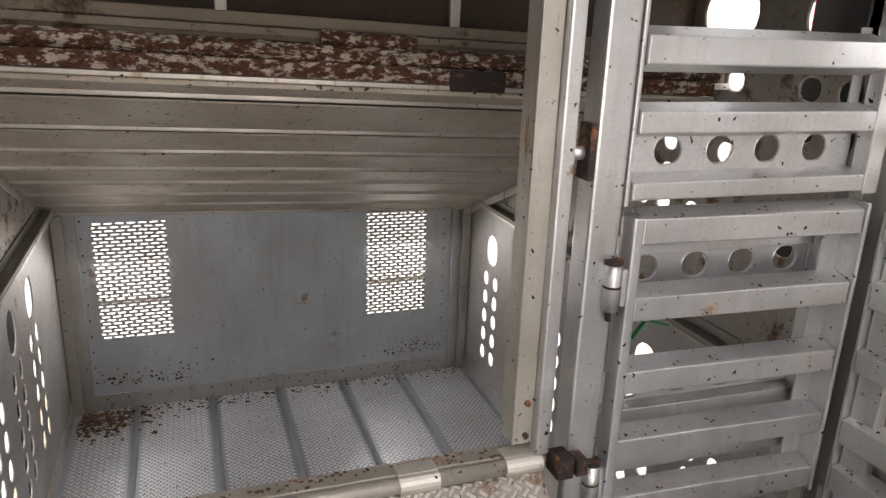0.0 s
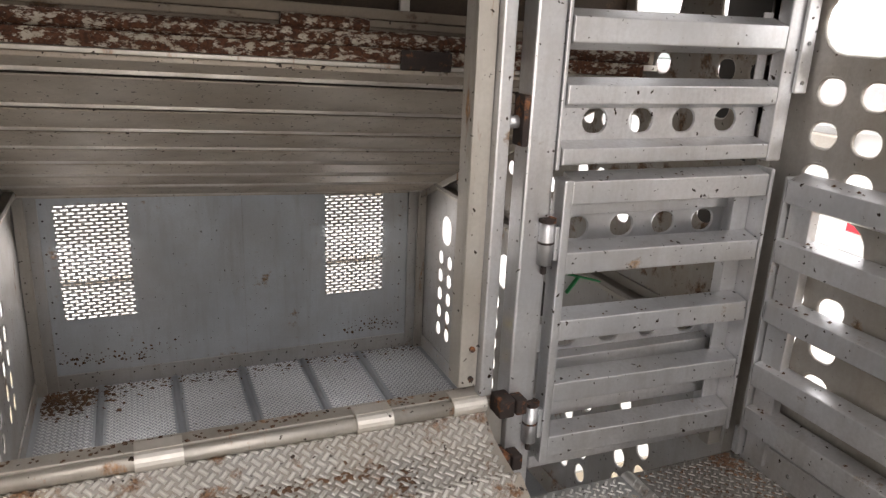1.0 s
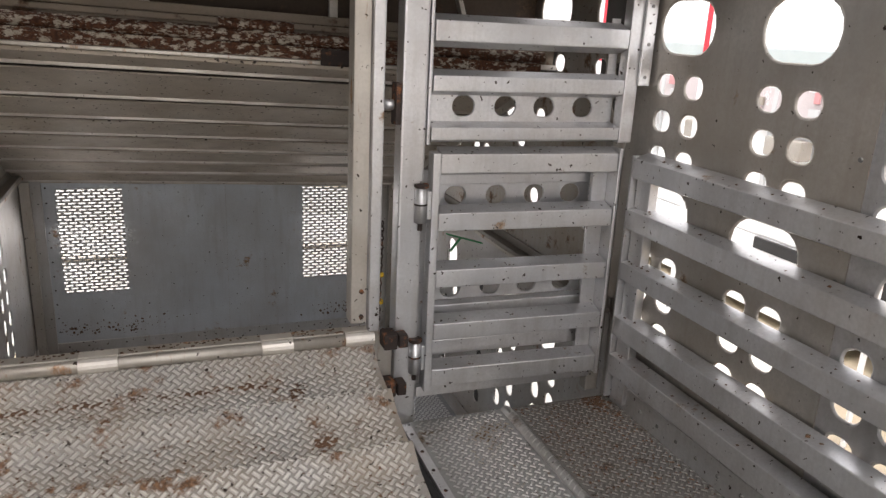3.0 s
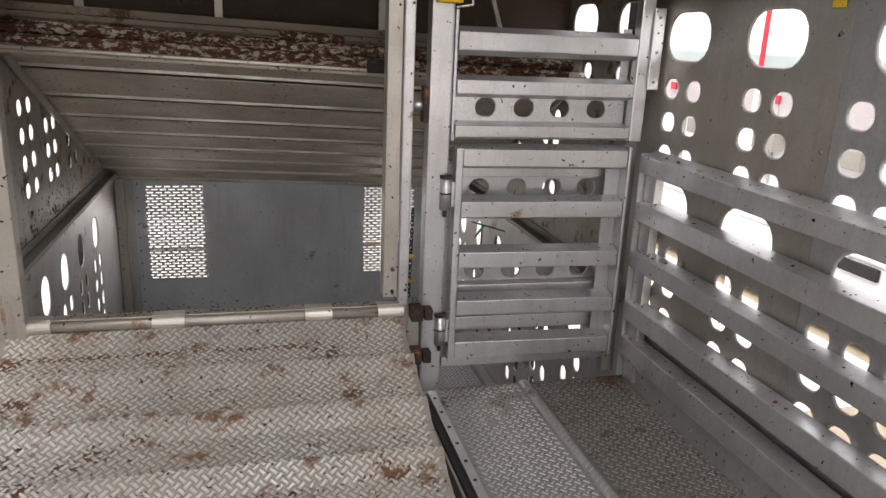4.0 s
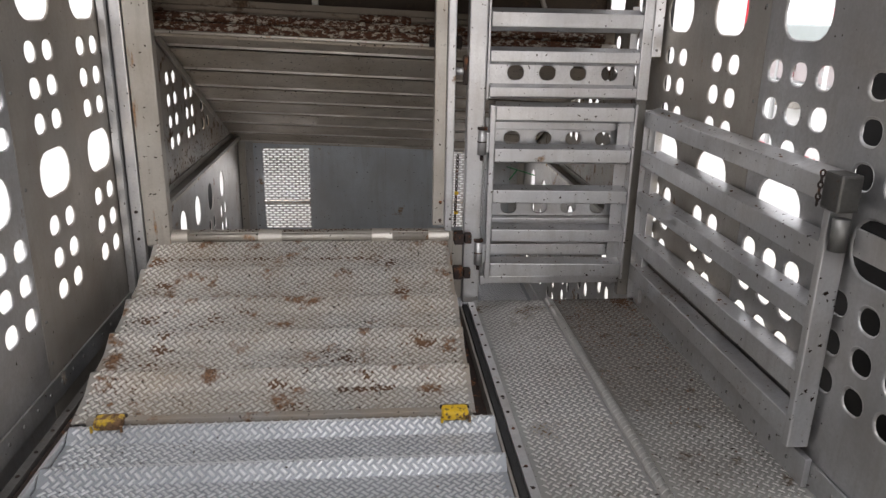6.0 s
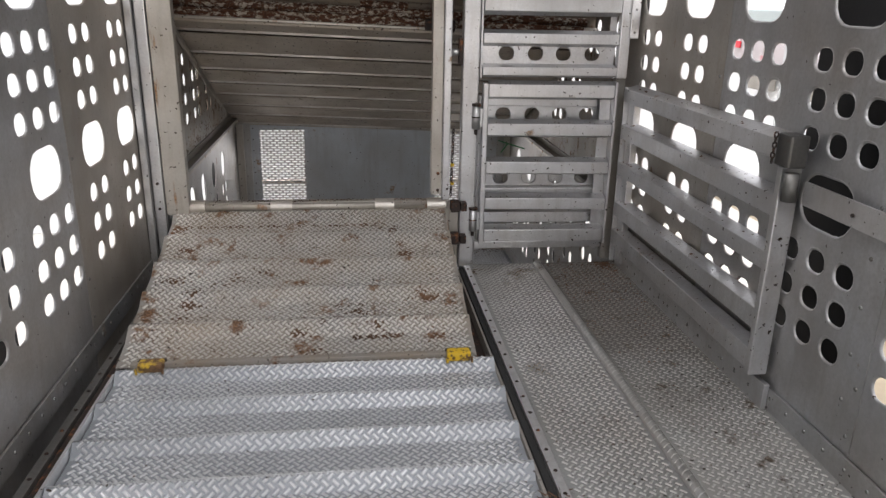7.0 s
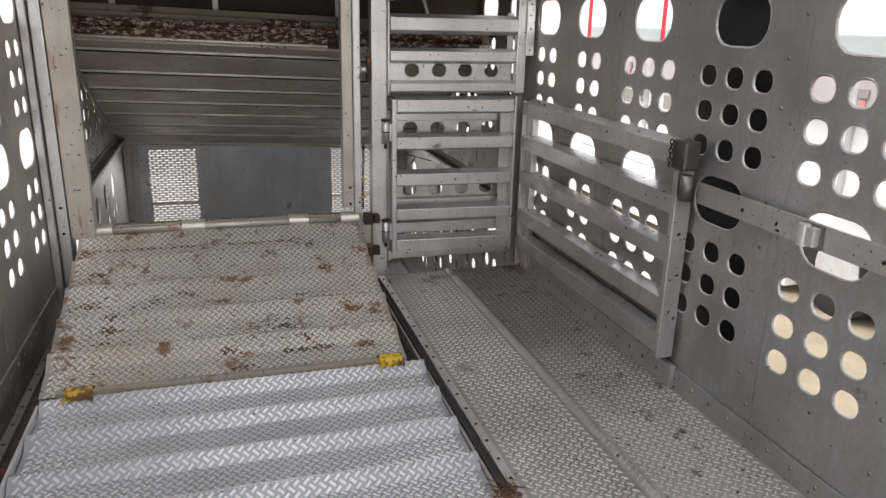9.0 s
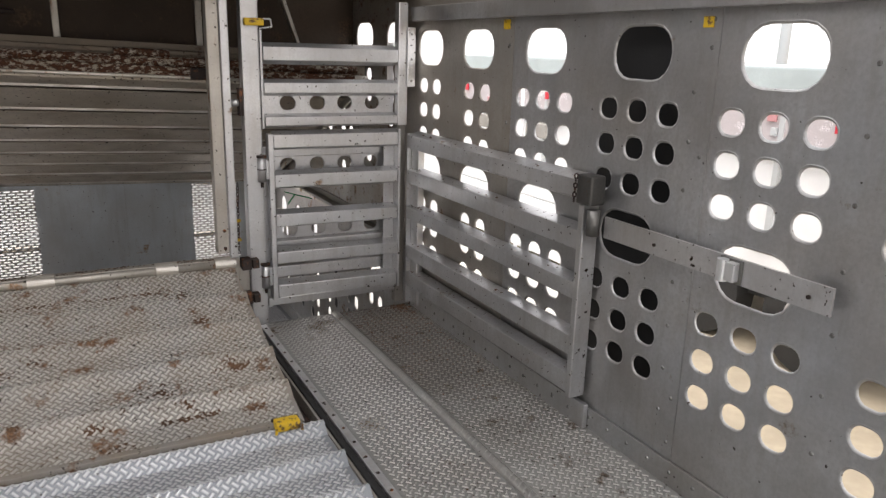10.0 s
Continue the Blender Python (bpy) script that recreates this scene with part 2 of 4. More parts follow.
def pierced(u0, u1, v0, v1, holes, place, thick=0.004, rim=0.007, proud=0.001):
    """A sheet with rounded oblong holes, each with a dished rim. place(u, v, d) gives the point d in front of the sheet's face."""
    bm = bmesh.new()

    def loop(pts, d):
        return [bm.verts.new(place(u, v, d)) for u, v in pts]

    def strip(a, b):
        for i in range(len(a)):
            bm.faces.new((a[i], a[(i + 1) % len(a)], b[(i + 1) % len(b)], b[i]))

    edges = []
    rect = [(u0, v0), (u1, v0), (u1, v1), (u0, v1)]
    front, back = loop(rect, 0), loop(rect, -thick)
    strip(front, back)
    edges += [bm.edges.get((front[i], front[(i + 1) % 4])) for i in range(4)]
    for cu, cv, w, h in holes:
        outer = loop(oblong(cu, cv, w + 2 * rim + 0.004, h + 2 * rim + 0.004), 0)
        crest = loop(oblong(cu, cv, w + 2 * rim, h + 2 * rim), proud)
        dish = loop(oblong(cu, cv, w + 0.7 * rim, h + 0.7 * rim), -thick * 0.3)
        inner = loop(oblong(cu, cv, w, h), -thick - 0.001)
        far = loop(oblong(cu, cv, w, h), -thick - 0.002)
        strip(outer, crest), strip(crest, dish), strip(dish, inner), strip(inner, far)
        edges += [bm.edges.get((outer[i], outer[(i + 1) % len(outer)])) for i in range(len(outer))]
    bmesh.ops.triangle_fill(bm, edges=edges, use_beauty=True, use_dissolve=False)
    return bm


def rivets(name, spots, r, mat, parent):
    """Low domes at spots of (point, outward axis)."""
    verts, faces = [], []
    for (x, y, z), (ax, sgn) in spots:
        base = len(verts)
        u, v = [(1, 2), (0, 2), (0, 1)][ax]
        for rr, hh in ((r, 0.0), (r * 0.7, r * 0.45)):
            for k in range(8):
                p = [x, y, z]
                p[u] += rr * math.cos(k * math.pi / 4)
                p[v] += rr * math.sin(k * math.pi / 4)
                p[ax] += sgn * hh
                verts.append(p)
        for k in range(8):
            faces.append((base + k, base + (k + 1) % 8, base + 8 + (k + 1) % 8, base + 8 + k))
        faces.append(tuple(base + 8 + k for k in range(8)))
    return raw(name, verts, faces, mat, parent, kind="stuff")


def tread(name, x0, x1, profile, mat, parent, pitch=0.031, lift=0.0034, size=1.0):
    """The raised lugs of tread plate, laid along a profile of (y, z) points between x0 and x1."""
    verts, faces = [], []
    nx = max(1, int((x1 - x0 - 0.01) / pitch))
    row = 0
    for (ya, za), (yb, zb) in zip(profile[:-1], profile[1:]):
        length = math.hypot(yb - ya, zb - za)
        t = Vector((0, (yb - ya) / length, (zb - za) / length))
        nrm = Vector((0, -t.z, t.y))
        if nrm.z < 0 or (abs(nrm.z) < 0.05 and nrm.y > 0):
            nrm = -nrm
        rows = round(length / (pitch * 0.55))
        if rows < 1:
            continue
        for j in range(rows):
            c0 = Vector((0, ya, za)) + t * ((j + 0.5) * length / rows)
            row += 1
            a = math.pi / 4 if row % 2 else -math.pi / 4
            for i in range(nx - row % 2):
                cx = x0 + 0.005 + (i + 0.5 + 0.5 * (row % 2)) * (x1 - x0 - 0.01) / nx
                du = Vector((math.cos(a), 0, 0)) + t * math.sin(a)
                dv = Vector((-math.sin(a), 0, 0)) + t * math.cos(a)
                c = Vector((cx, c0.y, c0.z))
                b = len(verts)
                for L, W, hh in ((0.0128, 0.0052, 0.0002), (0.0098, 0.0024, lift)):
                    for su, sv in ((1, 1), (-1, 1), (-1, -1), (1, -1)):
                        verts.append(tuple(c + du * (L * size * su) + dv * (W * size * size * sv) + nrm * hh))
                faces += [(b + 4, b + 5, b + 6, b + 7)] + [(b + k, b + (k + 1) % 4, b + 4 + (k + 1) % 4, b + 4 + k) for k in range(4)]
    return raw(name, verts, faces, mat, parent, kind="stuff")


def folded(x0, x1, profile, thick=0.005):
    """A sheet folded along a profile of (y, z) points."""
    bm = bmesh.new()
    top = [[bm.verts.new((x, y, z)) for y, z in profile] for x in (x0, x1)]
    low = [[bm.verts.new((x, y, z - thick)) for y, z in profile] for x in (x0, x1)]
    for i in range(len(profile) - 1):
        bm.faces.new((top[0][i], top[0][i + 1], top[1][i + 1], top[1][i]))
        bm.faces.new((low[0][i], low[1][i], low[1][i + 1], low[0][i + 1]))
        for s in (0, 1):
            bm.faces.new((top[s][i], low[s][i], low[s][i + 1], top[s][i + 1]))
    for i in (0, -1):
        bm.faces.new((top[0][i], top[1][i], low[1][i], low[0][i]))
    return bm


def chain(name, a, b, sag, parent, mat, link=0.022, wire=0.0025):
    """A hanging chain of flat oval links."""
    a, b = Vector(a), Vector(b)
    n = max(3, int((b - a).length / (link * 0.72)))
    bm = bmesh.new()
    for i in range(n):
        f = (i + 0.5) / n
        p = a.lerp(b, f) - Vector((0, 0, sag * 4 * f * (1 - f)))
        d = (b - a) - Vector((0, 0, sag * 4 * (1 - 2 * f)))
        q = d.to_track_quat("X", "Z").to_matrix().to_4x4() @ Matrix.Rotation(radians(45 + 90 * (i % 2)), 4, "X")
        ring = [(math.cos(k * math.pi / 4) * link * 0.5, math.sin(k * math.pi / 4) * link * 0.3) for k in range(8)]
        for k in range(8):
            u, v = ring[k], ring[(k + 1) % 8]
            rod(bm, (Matrix.Translation(p) @ q) @ Vector((*u, 0)), (Matrix.Translation(p) @ q) @ Vector((*v, 0)), wire, 5, False)
    return part(name, bm, mat, parent)


# ---- the side walls of the main deck ----
ROWS_Z = (1.213, 1.09, 0.967, 0.597, 0.474, 0.351)
SMALL, LARGE = (0.086, 0.07), (0.262, 0.166)
SEAMS = (-6.32, -5.235, -4.15, -3.065, -1.98, -0.895, 0.19)


def group_holes(cy, cols, lift=0.0, pitch=0.142):
    out = [(cy, 1.4 + lift, *LARGE), (cy, 0.783 + lift, *LARGE)]
    for z in ROWS_Z:
        out += [(cy + (k - (cols - 1) / 2) * pitch, z + lift, *SMALL) for k in range(cols)]
    return out


def side_wall(name, sgn, groups, label):
    w = thing(name, label, "wall", kind="structure")
    X = sgn * 1.25
    for y0, y1 in zip(SEAMS[:-1], SEAMS[1:]):
        holes = [h for cy, cols in groups for h in group_holes(cy, cols, 0.008 if sgn < 0 and cy > -0.9 else 0.0) if y0 < cy < y1]
        place = lambda u, v, d: (X - sgn * d, u, v)
        part("wall_panel", pierced(y0 + 0.002, y1 - 0.002, -0.35, 1.76, holes, place), M_WALLD if y0 > -1.0 else M_WALL, w)
        part("seam_strip", boxm(X + sgn * 0.012, X + sgn * 0.016, y1 - 0.013, y1 + 0.03, -0.35, 1.76), M_WALL, w)
    part("upper_sheet", boxm(X, X + sgn * 0.006, -6.4, 0.19, 1.762, 2.66), M_WALL, w)
    # kick plate and top rail along the length
    part("kick_plate", boxm(X - sgn * 0.012, X - sgn * 0.003, -6.32, 0.05, 0.0, 0.085, bevel=0.002), M_WALL, w)
    if sgn > 0:
        part("kick_rail", boxm(X - 0.034, X - 0.013, -1.56, 0.03, 0.002, 0.1, bevel=0.003), M_BAR, w, "riveted kick rail under the folded gate")
    part("top_rail", boxm(X - sgn * 0.03, X - sgn * 0.003, -6.32, 0.05, 1.53, 1.6, bevel=0.004), M_WALL, w)
    spots = []
    for k in range(60):
        y = -0.1 - k * 0.105
        spots.append(((X - sgn * (0.034 if sgn > 0 and y > -1.56 else 0.012), y, 0.05), (0, -sgn)))
    for s in SEAMS[1:-1]:
        for z in (0.14, 0.3, 0.78, 1.1, 1.42, 1.5):
            spots.append(((X, s + 0.03, z), (0, -sgn)))
    for k in range(8):
        spots.append(((X, -2.46, 0.2 + k * 0.17), (0, -sgn)))
        spots.append(((X, -1.9, 0.24 + k * 0.15), (0, -sgn)))
    rivets("rivets", spots, 0.0075, M_STEEL, w)
    return w


RIGHT = [(-0.13, 2), (-0.603, 2), (-1.12, 3), (-1.658, 3), (-2.196, 3), (-2.735, 3), (-3.275, 3), (-3.81, 3), (-4.9, 3)]
LEFT = [(-0.152, 2), (-0.606, 2), (-1.103, 3), (-1.62, 3), (-2.16, 3), (-2.7, 3), (-3.3, 3), (-3.84, 3), (-4.9, 3)]
side_wall("wall_right", 1, RIGHT, "pierced aluminium trailer side wall with rolled-rim holes")
side_wall("wall_left", -1, LEFT, "pierced aluminium trailer side wall, scuffed and grey")

# ---- side walls over and in the pit ----
UP_Z = (1.235, 1.112, 0.99, 0.867, 0.745, 0.622)


def under_slope(y):
    return 1.174 - 0.437 * (y - 0.98)


def pit_wall(name, sgn, top_cols, extra, bigs, label):
    w = thing(name, label, "wall", kind="structure")
    X = sgn * 1.25
    X2 = sgn * 1.246
    zl = 0.352 if sgn < 0 else 0.318
    place = lambda u, v, d: (X - sgn * d, u, v)
    holes = [(y, z, 0.08, 0.07) for y in top_cols for z in UP_Z if z + 0.06 < under_slope(y)] + extra
    part("upper_panel", pierced(0.192, 3.2, zl, 1.76, holes, place), M_PITUP, w)
    place2 = lambda u, v, d: (X2 - sgn * d, u, v)
    holes = []
    for cy, cz in bigs:
        holes.append((cy, cz, 0.15, 0.19))
        for k in range(5):
            for c in (-0.071, 0.071):
                holes.append((cy + c, cz - 0.2 - 0.127 * k, 0.07, 0.085))
    part("lower_panel", pierced(0.1, 3.02, -0.93, zl, holes, place2), M_PIT, w)
    part("ledge", boxm(X2 - sgn * 0.05, X2 - sgn * 0.001, 0.1, 2.99, zl, zl + 0.02, bevel=0.004), M_DIM, w)
    part("ledge_lip", boxm(X2 - sgn * 0.05, X2 - sgn * 0.042, 0.1, 2.99, zl - 0.02, zl - 0.001, bevel=0.002), M_POST, w)
    part("ledge_trim", boxm(X - sgn * 0.008, X - sgn * 0.001, 0.1, 2.99, zl + 0.022, zl + 0.06), M_DIM, w)
    part("kick_plate", boxm(X2 - sgn * 0.012, X2 - sgn * 0.003, 0.1, 3.02, -0.93, -0.83), M_PIT, w)
    spots = [((X2 - sgn * 0.012, 0.6 + k * 0.12, -0.86), (0, -sgn)) for k in range(20)]
    spots += [((X, 0.6 + k * 0.12, 0.38), (0, -sgn)) for k in range(20)]
    rivets("rivets", spots, 0.006, M_SLAT, w)


pit_wall("wall_pit_right", 1, (1.0, 1.14, 1.4, 1.535, 1.8, 1.94), [(0.76, 1.455, 0.26, 0.16), (0.29, 1.45, 0.26, 0.16)] + [(y, z, 0.08, 0.07) for y in (0.22, 0.365, 0.69, 0.825) for z in (1.24, 1.117, 0.994, 0.75, 0.627)],
         [(2.62, 0.04), (2.21, 0.04), (1.8, 0.04), (1.39, 0.04), (0.98, 0.04), (0.57, 0.04)], "stained aluminium wall of the lower pit with large holes")
pit_wall("wall_pit_left", -1, (0.575, 0.712, 1.003, 1.143, 1.4, 1.535, 1.8, 1.94), [], [(2.25, 0.1), (1.84, 0.1), (1.45, 0.1), (1.07, 0.1), (0.68, 0.1)],
         "brown-stained aluminium wall over the pit with round holes")

# ---- back wall of the pit with two slotted vents ----
back = thing("wall_pit_back", "grey aluminium bulkhead with two bright slotted vents", "wall", kind="structure")
VENTS = ((-1.045, -0.648), (0.546, 0.945))
V0, V1 = -0.475, 0.24
for x0, x1, z0, z1 in ((-1.25, VENTS[0][0], V0, V1), (VENTS[0][1], 0.012, V0, V1), (0.014, VENTS[1][0], V0, V1), (VENTS[1][1], 1.25, V0, V1),
                       (-1.25, 1.25, V1, 0.5), (-1.25, 0.012, -0.93, V0), (0.014, 1.25, -0.93, V0)):
    part("bulkhead_panel", boxm(x0, x1, 3.02, 3.026, z0, z1), M_BULK, back)
for x0, x1 in VENTS:
    vent = bmesh.new()
    rows, pitch = 33, 0.0605
    dz = (V1 - V0) / rows
    for k in range(rows + 1):
        zc = V0 + k * dz
        box(vent, x0, x1, 3.021, 3.025, zc - 0.0054, zc + 0.0054)
    for k in range(rows):
        xs = x0 + (0.5 * pitch if k % 2 else 0.0)
        while xs < x1 + 0.001:
            box(vent, max(x0, xs - 0.009), min(x1, xs + 0.009), 3.0212, 3.0248, V0 + k * dz + 0.0054, V0 + (k + 1) * dz - 0.0054)
            xs += pitch
    part("slotted_vent", vent, M_WALL, back, "slotted vent grille letting daylight in")
    part("vent_rail", boxm(x0 - 0.02, x1 + 0.02, 3.04, 3.06, -0.262, -0.23), M_SLAT, back)
part("seam_backing", boxm(-0.03, 0.056, 3.0262, 3.03, -0.93, 0.5), M_PIT, back)
part("skirt", boxm(-1.23, 1.23, 3.008, 3.0185, -0.93, -0.83, bevel=0.002), M_PIT, back)
for s in (-1, 1):
    part("corner_trim", beam(bmesh.new(), (s * 1.21, 2.975, -0.93), (s * 1.21, 2.975, 0.3), 0.06, 0.02), M_POST, back)
    part("corner_angle", boxm(s * 1.19, s * 1.12, 2.998, 3.012, -0.93, 0.3, bevel=0.003), M_PIT, back)
rivets("rivets", [((-1.1, 3.02, -0.75 + 0.1 * k), (1, -1)) for k in range(11)] + [((1.07, 3.02, -0.75 + 0.1 * k), (1, -1)) for k in range(11)]
       + [((-1.05 + 0.12 * k, 3.008, -0.86), (1, -1)) for k in range(18)], 0.006, M_IRON, back)

# ---- floors ----
floor_r = thing("floor", "tread-plate aluminium deck with a raised bead, dull and dirty", "floor", kind="structure")
part("deck_plate", boxm(0.405, 0.786, -6.4, 0.03, -0.03, 0.0), M_FLOOR, floor_r)
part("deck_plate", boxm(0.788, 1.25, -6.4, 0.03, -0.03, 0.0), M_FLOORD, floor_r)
part("deck_plate", boxm(-1.25, 0.403, -6.4, -2.1, -0.03, 0.0), M_FLOOR, floor_r)
bead = bmesh.new()
rod(bead, (0.787, -6.4, -0.011), (0.787, 0.029, -0.011), 0.025, 16)
part("raised_bead", bead, M_LUGF, floor_r, smooth=True)
tread("tread_pattern", 0.41, 0.765, [(-3.4, 0.0), (0.02, 0.0)], M_LUGF, floor_r, size=0.86)
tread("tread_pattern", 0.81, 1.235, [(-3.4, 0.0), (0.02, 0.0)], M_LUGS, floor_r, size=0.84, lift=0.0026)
bv, bf = [], []
for k in range(122):  # slanting lugs rolled over the bead
    n0 = len(bv)
    for j in range(6):
        ang = (j - 2.5) * 0.3
        yc = -0.02 - k * 0.028 + (j - 2.5) * 0.0044
        for r_, w_ in ((0.0252, 0.003), (0.0261, 0.0012)):
            for sg in (-1, 1):
                bv.append((0.787 + r_ * math.sin(ang), yc + sg * w_, -0.011 + r_ * math.cos(ang)))
    for j in range(5):
        m, e = n0 + 4 * j, n0 + 4 * j + 4
        bf += [(m, e, e + 2, m + 2), (m + 2, e + 2, e + 3, m + 3), (m + 3, e + 3, e + 1, m + 1)]
raw("bead_pattern", bv, bf, M_LUGF, floor_r, kind="stuff")
tread("tread_pattern", -1.2, 0.4, [(-2.6, 0.0), (-2.11, 0.0)], M_LUGF, floor_r)
part("edge_strip", boxm(0.372, 0.404, -2.09, 0.0, -0.03, 0.006, bevel=0.002), M_BAR, floor_r, "bolted aluminium edge strip")
part("edge_strip", boxm(-1.2, 0.371, -2.095, -2.035, -0.03, 0.007, bevel=0.002), M_BAR, floor_r, "bolted aluminium edge strip")
part("ramp_flange", boxm(-1.124, -1.113, -2.03, -1.12, -0.05, 0.012, bevel=0.002), M_LUG, floor_r, "bright worn edge flange")
part("side_strip", boxm(-1.19, -1.16, -2.03, 0.0, -0.03, 0.004, bevel=0.002), M_STEEL, floor_r)
part("seal", boxm(0.345, 0.37, -2.03, 0.0, -0.05, -0.004, bevel=0.004), M_RUBBER, floor_r, "black rubber seal")
part("seal", boxm(-1.158, -1.125, -2.03, 0.0, -0.05, -0.012, bevel=0.004), M_IRON, floor_r, "dark rust-stained seal")
rivets("bolts", [((0.388, -0.06 - 0.112 * k, 0.006), (2, 1)) for k in range(18)] + [((-1.1 + 0.16 * k, -2.065, 0.007), (2, 1)) for k in range(9)]
       + [((-1.175, -0.06 - 0.13 * k, 0.004), (2, 1)) for k in range(15)], 0.007, M_IRON, floor_r)
part("front_bulkhead", boxm(-1.2, 1.2, 0.034, 0.04, -0.93, -0.032), M_PIT, floor_r)
# Dark plate added in the gap beside the ramp.
part("gap_plate", boxm(0.2, 0.366, -2.03, 0.0, -0.09, -0.07), M_IRON, floor_r)
part("side_channel", boxm(0.333, 0.343, -2.03, -0.01, -0.068, -0.012, bevel=0.002), M_DIM, floor_r)
# Black plate added to close the space under the ramp.
part("under_deck", boxm(-1.25, 0.4, -2.1, 0.02, -0.3, -0.28), M_RUBBER, floor_r)

pit_floor = thing("floor_pit", "bright tread-plate floor of the pit with raised ribs", "floor", kind="structure")
part("deck_plate", boxm(-1.25, 1.25, 0.04, 3.02, -0.96, -0.93), M_PLATE, pit_floor)
RIBS = (-0.885, -0.45, -0.035, 0.376, 0.77)
edges_x = (-1.24, *RIBS, 1.24)
for x0, x1 in zip(edges_x[:-1], edges_x[1:]):
    tread("tread_pattern", x0 + 0.025, x1 - 0.025, [(1.5, -0.93), (3.0, -0.93)], M_LUGC, pit_floor)
for x in RIBS:
    rb = bmesh.new()
    rod(rb, (x, 0.04, -0.938), (x, 3.0, -0.938), 0.022, 14)
    part("raised_rib", rb, M_PLATE, pit_floor, smooth=True)

# ---- ceiling ----
# Unseen roof, its opening shaped round the overhead lamp.
ceil = thing("ceiling", "aluminium roof and deck underside, added out of view", "ceiling", kind="structure")
part("rear_roof", boxm(-1.27, 1.27, -6.4, -4.65, 2.66, 2.7), M_WALL, ceil)
part("front_roof", boxm(-1.27, 1.27, -0.55, 0.06, 2.66, 2.7), M_WALL, ceil)
part("roof_side", boxm(-1.27, -0.8, -4.65, -0.55, 2.66, 2.7), M_WALL, ceil)
part("roof_side", boxm(0.8, 1.27, -4.65, -0.55, 2.66, 2.7), M_WALL, ceil)
part("front_deck_underside", boxm(-1.27, 1.27, 0.06, 3.2, 1.9, 1.95), M_WALL, ceil)
# Opaque sheet added over the opening to keep the sun out.
part("sun_blocker", boxm(-0.79, 0.79, -4.64, -0.56, 2.67, 2.69), M_WHITE, ceil, "opaque white sheet added above the overhead lamp to block the sun")
part("front_upper_wall", boxm(-1.25, 1.25, 0.02, 0.06, 1.765, 2.66), M_WALL, ceil)


# ---- the stepped ramp in two sections ----
def teeth(y_far, z_far, y_near, z_near, n, lift, mid):
    """A sawtooth: each lip stands proud, falls towards the rear, then runs flat to the next lip."""
    pts = []
    for k in range(n):
        f, g = k / n, (k + 1) / n
        ya, yb = y_far + (y_near - y_far) * f, y_far + (y_near - y_far) * g
        za, zb = z_far + (z_near - z_far) * f, z_far + (z_near - z_far) * g
        ym, zm = ya + (yb - ya) * mid, za + (zb - za) * mid
        pts += [(ya, za + lift), (ya + (yb - ya) * 0.04, za + lift), (ym, zm), (yb + (ya - yb) * 0.02, zb)]
    return pts


ramp_up = thing("upper_ramp", "mud-stained aluminium tread-plate ramp with stepped lips", "ramp")
prof = teeth(0.05, 0.286, -1.08, 0.014, 5, 0.027, 0.36)
part("ramp_plate", folded(-1.125, 0.27, prof), M_DIRTY, ramp_up)
tread("tread_pattern", -1.12, 0.265, prof, M_LUGD, ramp_up)
part("end_bar", boxm(-1.06, 0.25, -1.112, -1.082, -0.02, 0.045, bevel=0.004), M_DIRTY, ramp_up, "flat stained aluminium end bar")
for x in (-1.118, 0.255):
    part("side_beam", beam(bmesh.new(), (x, 0.03, 0.252), (x, -1.07, -0.015), 0.012, 0.05), M_BAR, ramp_up)
    # Dark panel added where the ramp's side has only a shaded gap.
    sk = bmesh.new()
    tri = [[sk.verts.new((x + d, y, z)) for y, z in ((0.008, 0.232), (-1.06, -0.035), (0.008, -0.035))] for d in (-0.003, 0.003)]
    sk.faces.new(tri[0]), sk.faces.new(tri[1])
    for k in range(3):
        sk.faces.new((tri[0][k], tri[0][(k + 1) % 3], tri[1][(k + 1) % 3], tri[1][k]))
    part("side_skirt", sk, M_STEEL, ramp_up, "dark panel added over the gap under the ramp")

ramp_low = thing("lower_ramp", "clean aluminium tread-plate section with stepped lips", "ramp")
prof2 = teeth(-1.12, -0.012, -2.03, -0.03, 4, 0.038, 0.22)
part("ramp_plate", folded(-1.11, 0.33, prof2), M_PLATE, ramp_low)
# Pale rods put the highlight line on each lip's crest.
for k in range(4):
    part("lip_edge", rod(bmesh.new(), (-1.109, prof2[4 * k][0] - 0.002, prof2[4 * k][1] - 0.001), (0.329, prof2[4 * k][0] - 0.002, prof2[4 * k][1] - 0.001), 0.0028, 10), M_LUGC, ramp_low, "pale rod for the highlight along the lip", smooth=True)
tread("tread_pattern", -1.105, 0.325, prof2, M_LUGC, ramp_low)

# ---- ramp hinge on the pit's edge ----
hinge = thing("pit_edge_beam", "stained beam with a long aluminium hinge along the pit edge", "beam")
part("hinge_beam", boxm(-1.13, 0.3, 0.078, 0.13, -0.031, 0.352, bevel=0.004), M_POST, hinge, "stained flat beam")
bar = bmesh.new()
rod(bar, (-1.12, 0.06, 0.332), (0.28, 0.06, 0.332), 0.02, 16)
part("hinge_pipe", bar, M_POST, hinge, smooth=True)
for x0, x1 in ((-1.1, -0.97), (-0.64, -0.53), (-0.1, 0.0), (0.175, 0.275)):
    kn = bmesh.new()
    rod(kn, (x0, 0.06, 0.333), (x1, 0.06, 0.333), 0.026, 16)
    box(kn, x0, x1, 0.062, 0.105, 0.352, 0.36)
    part("hinge_knuckle", kn, M_LIP, hinge)


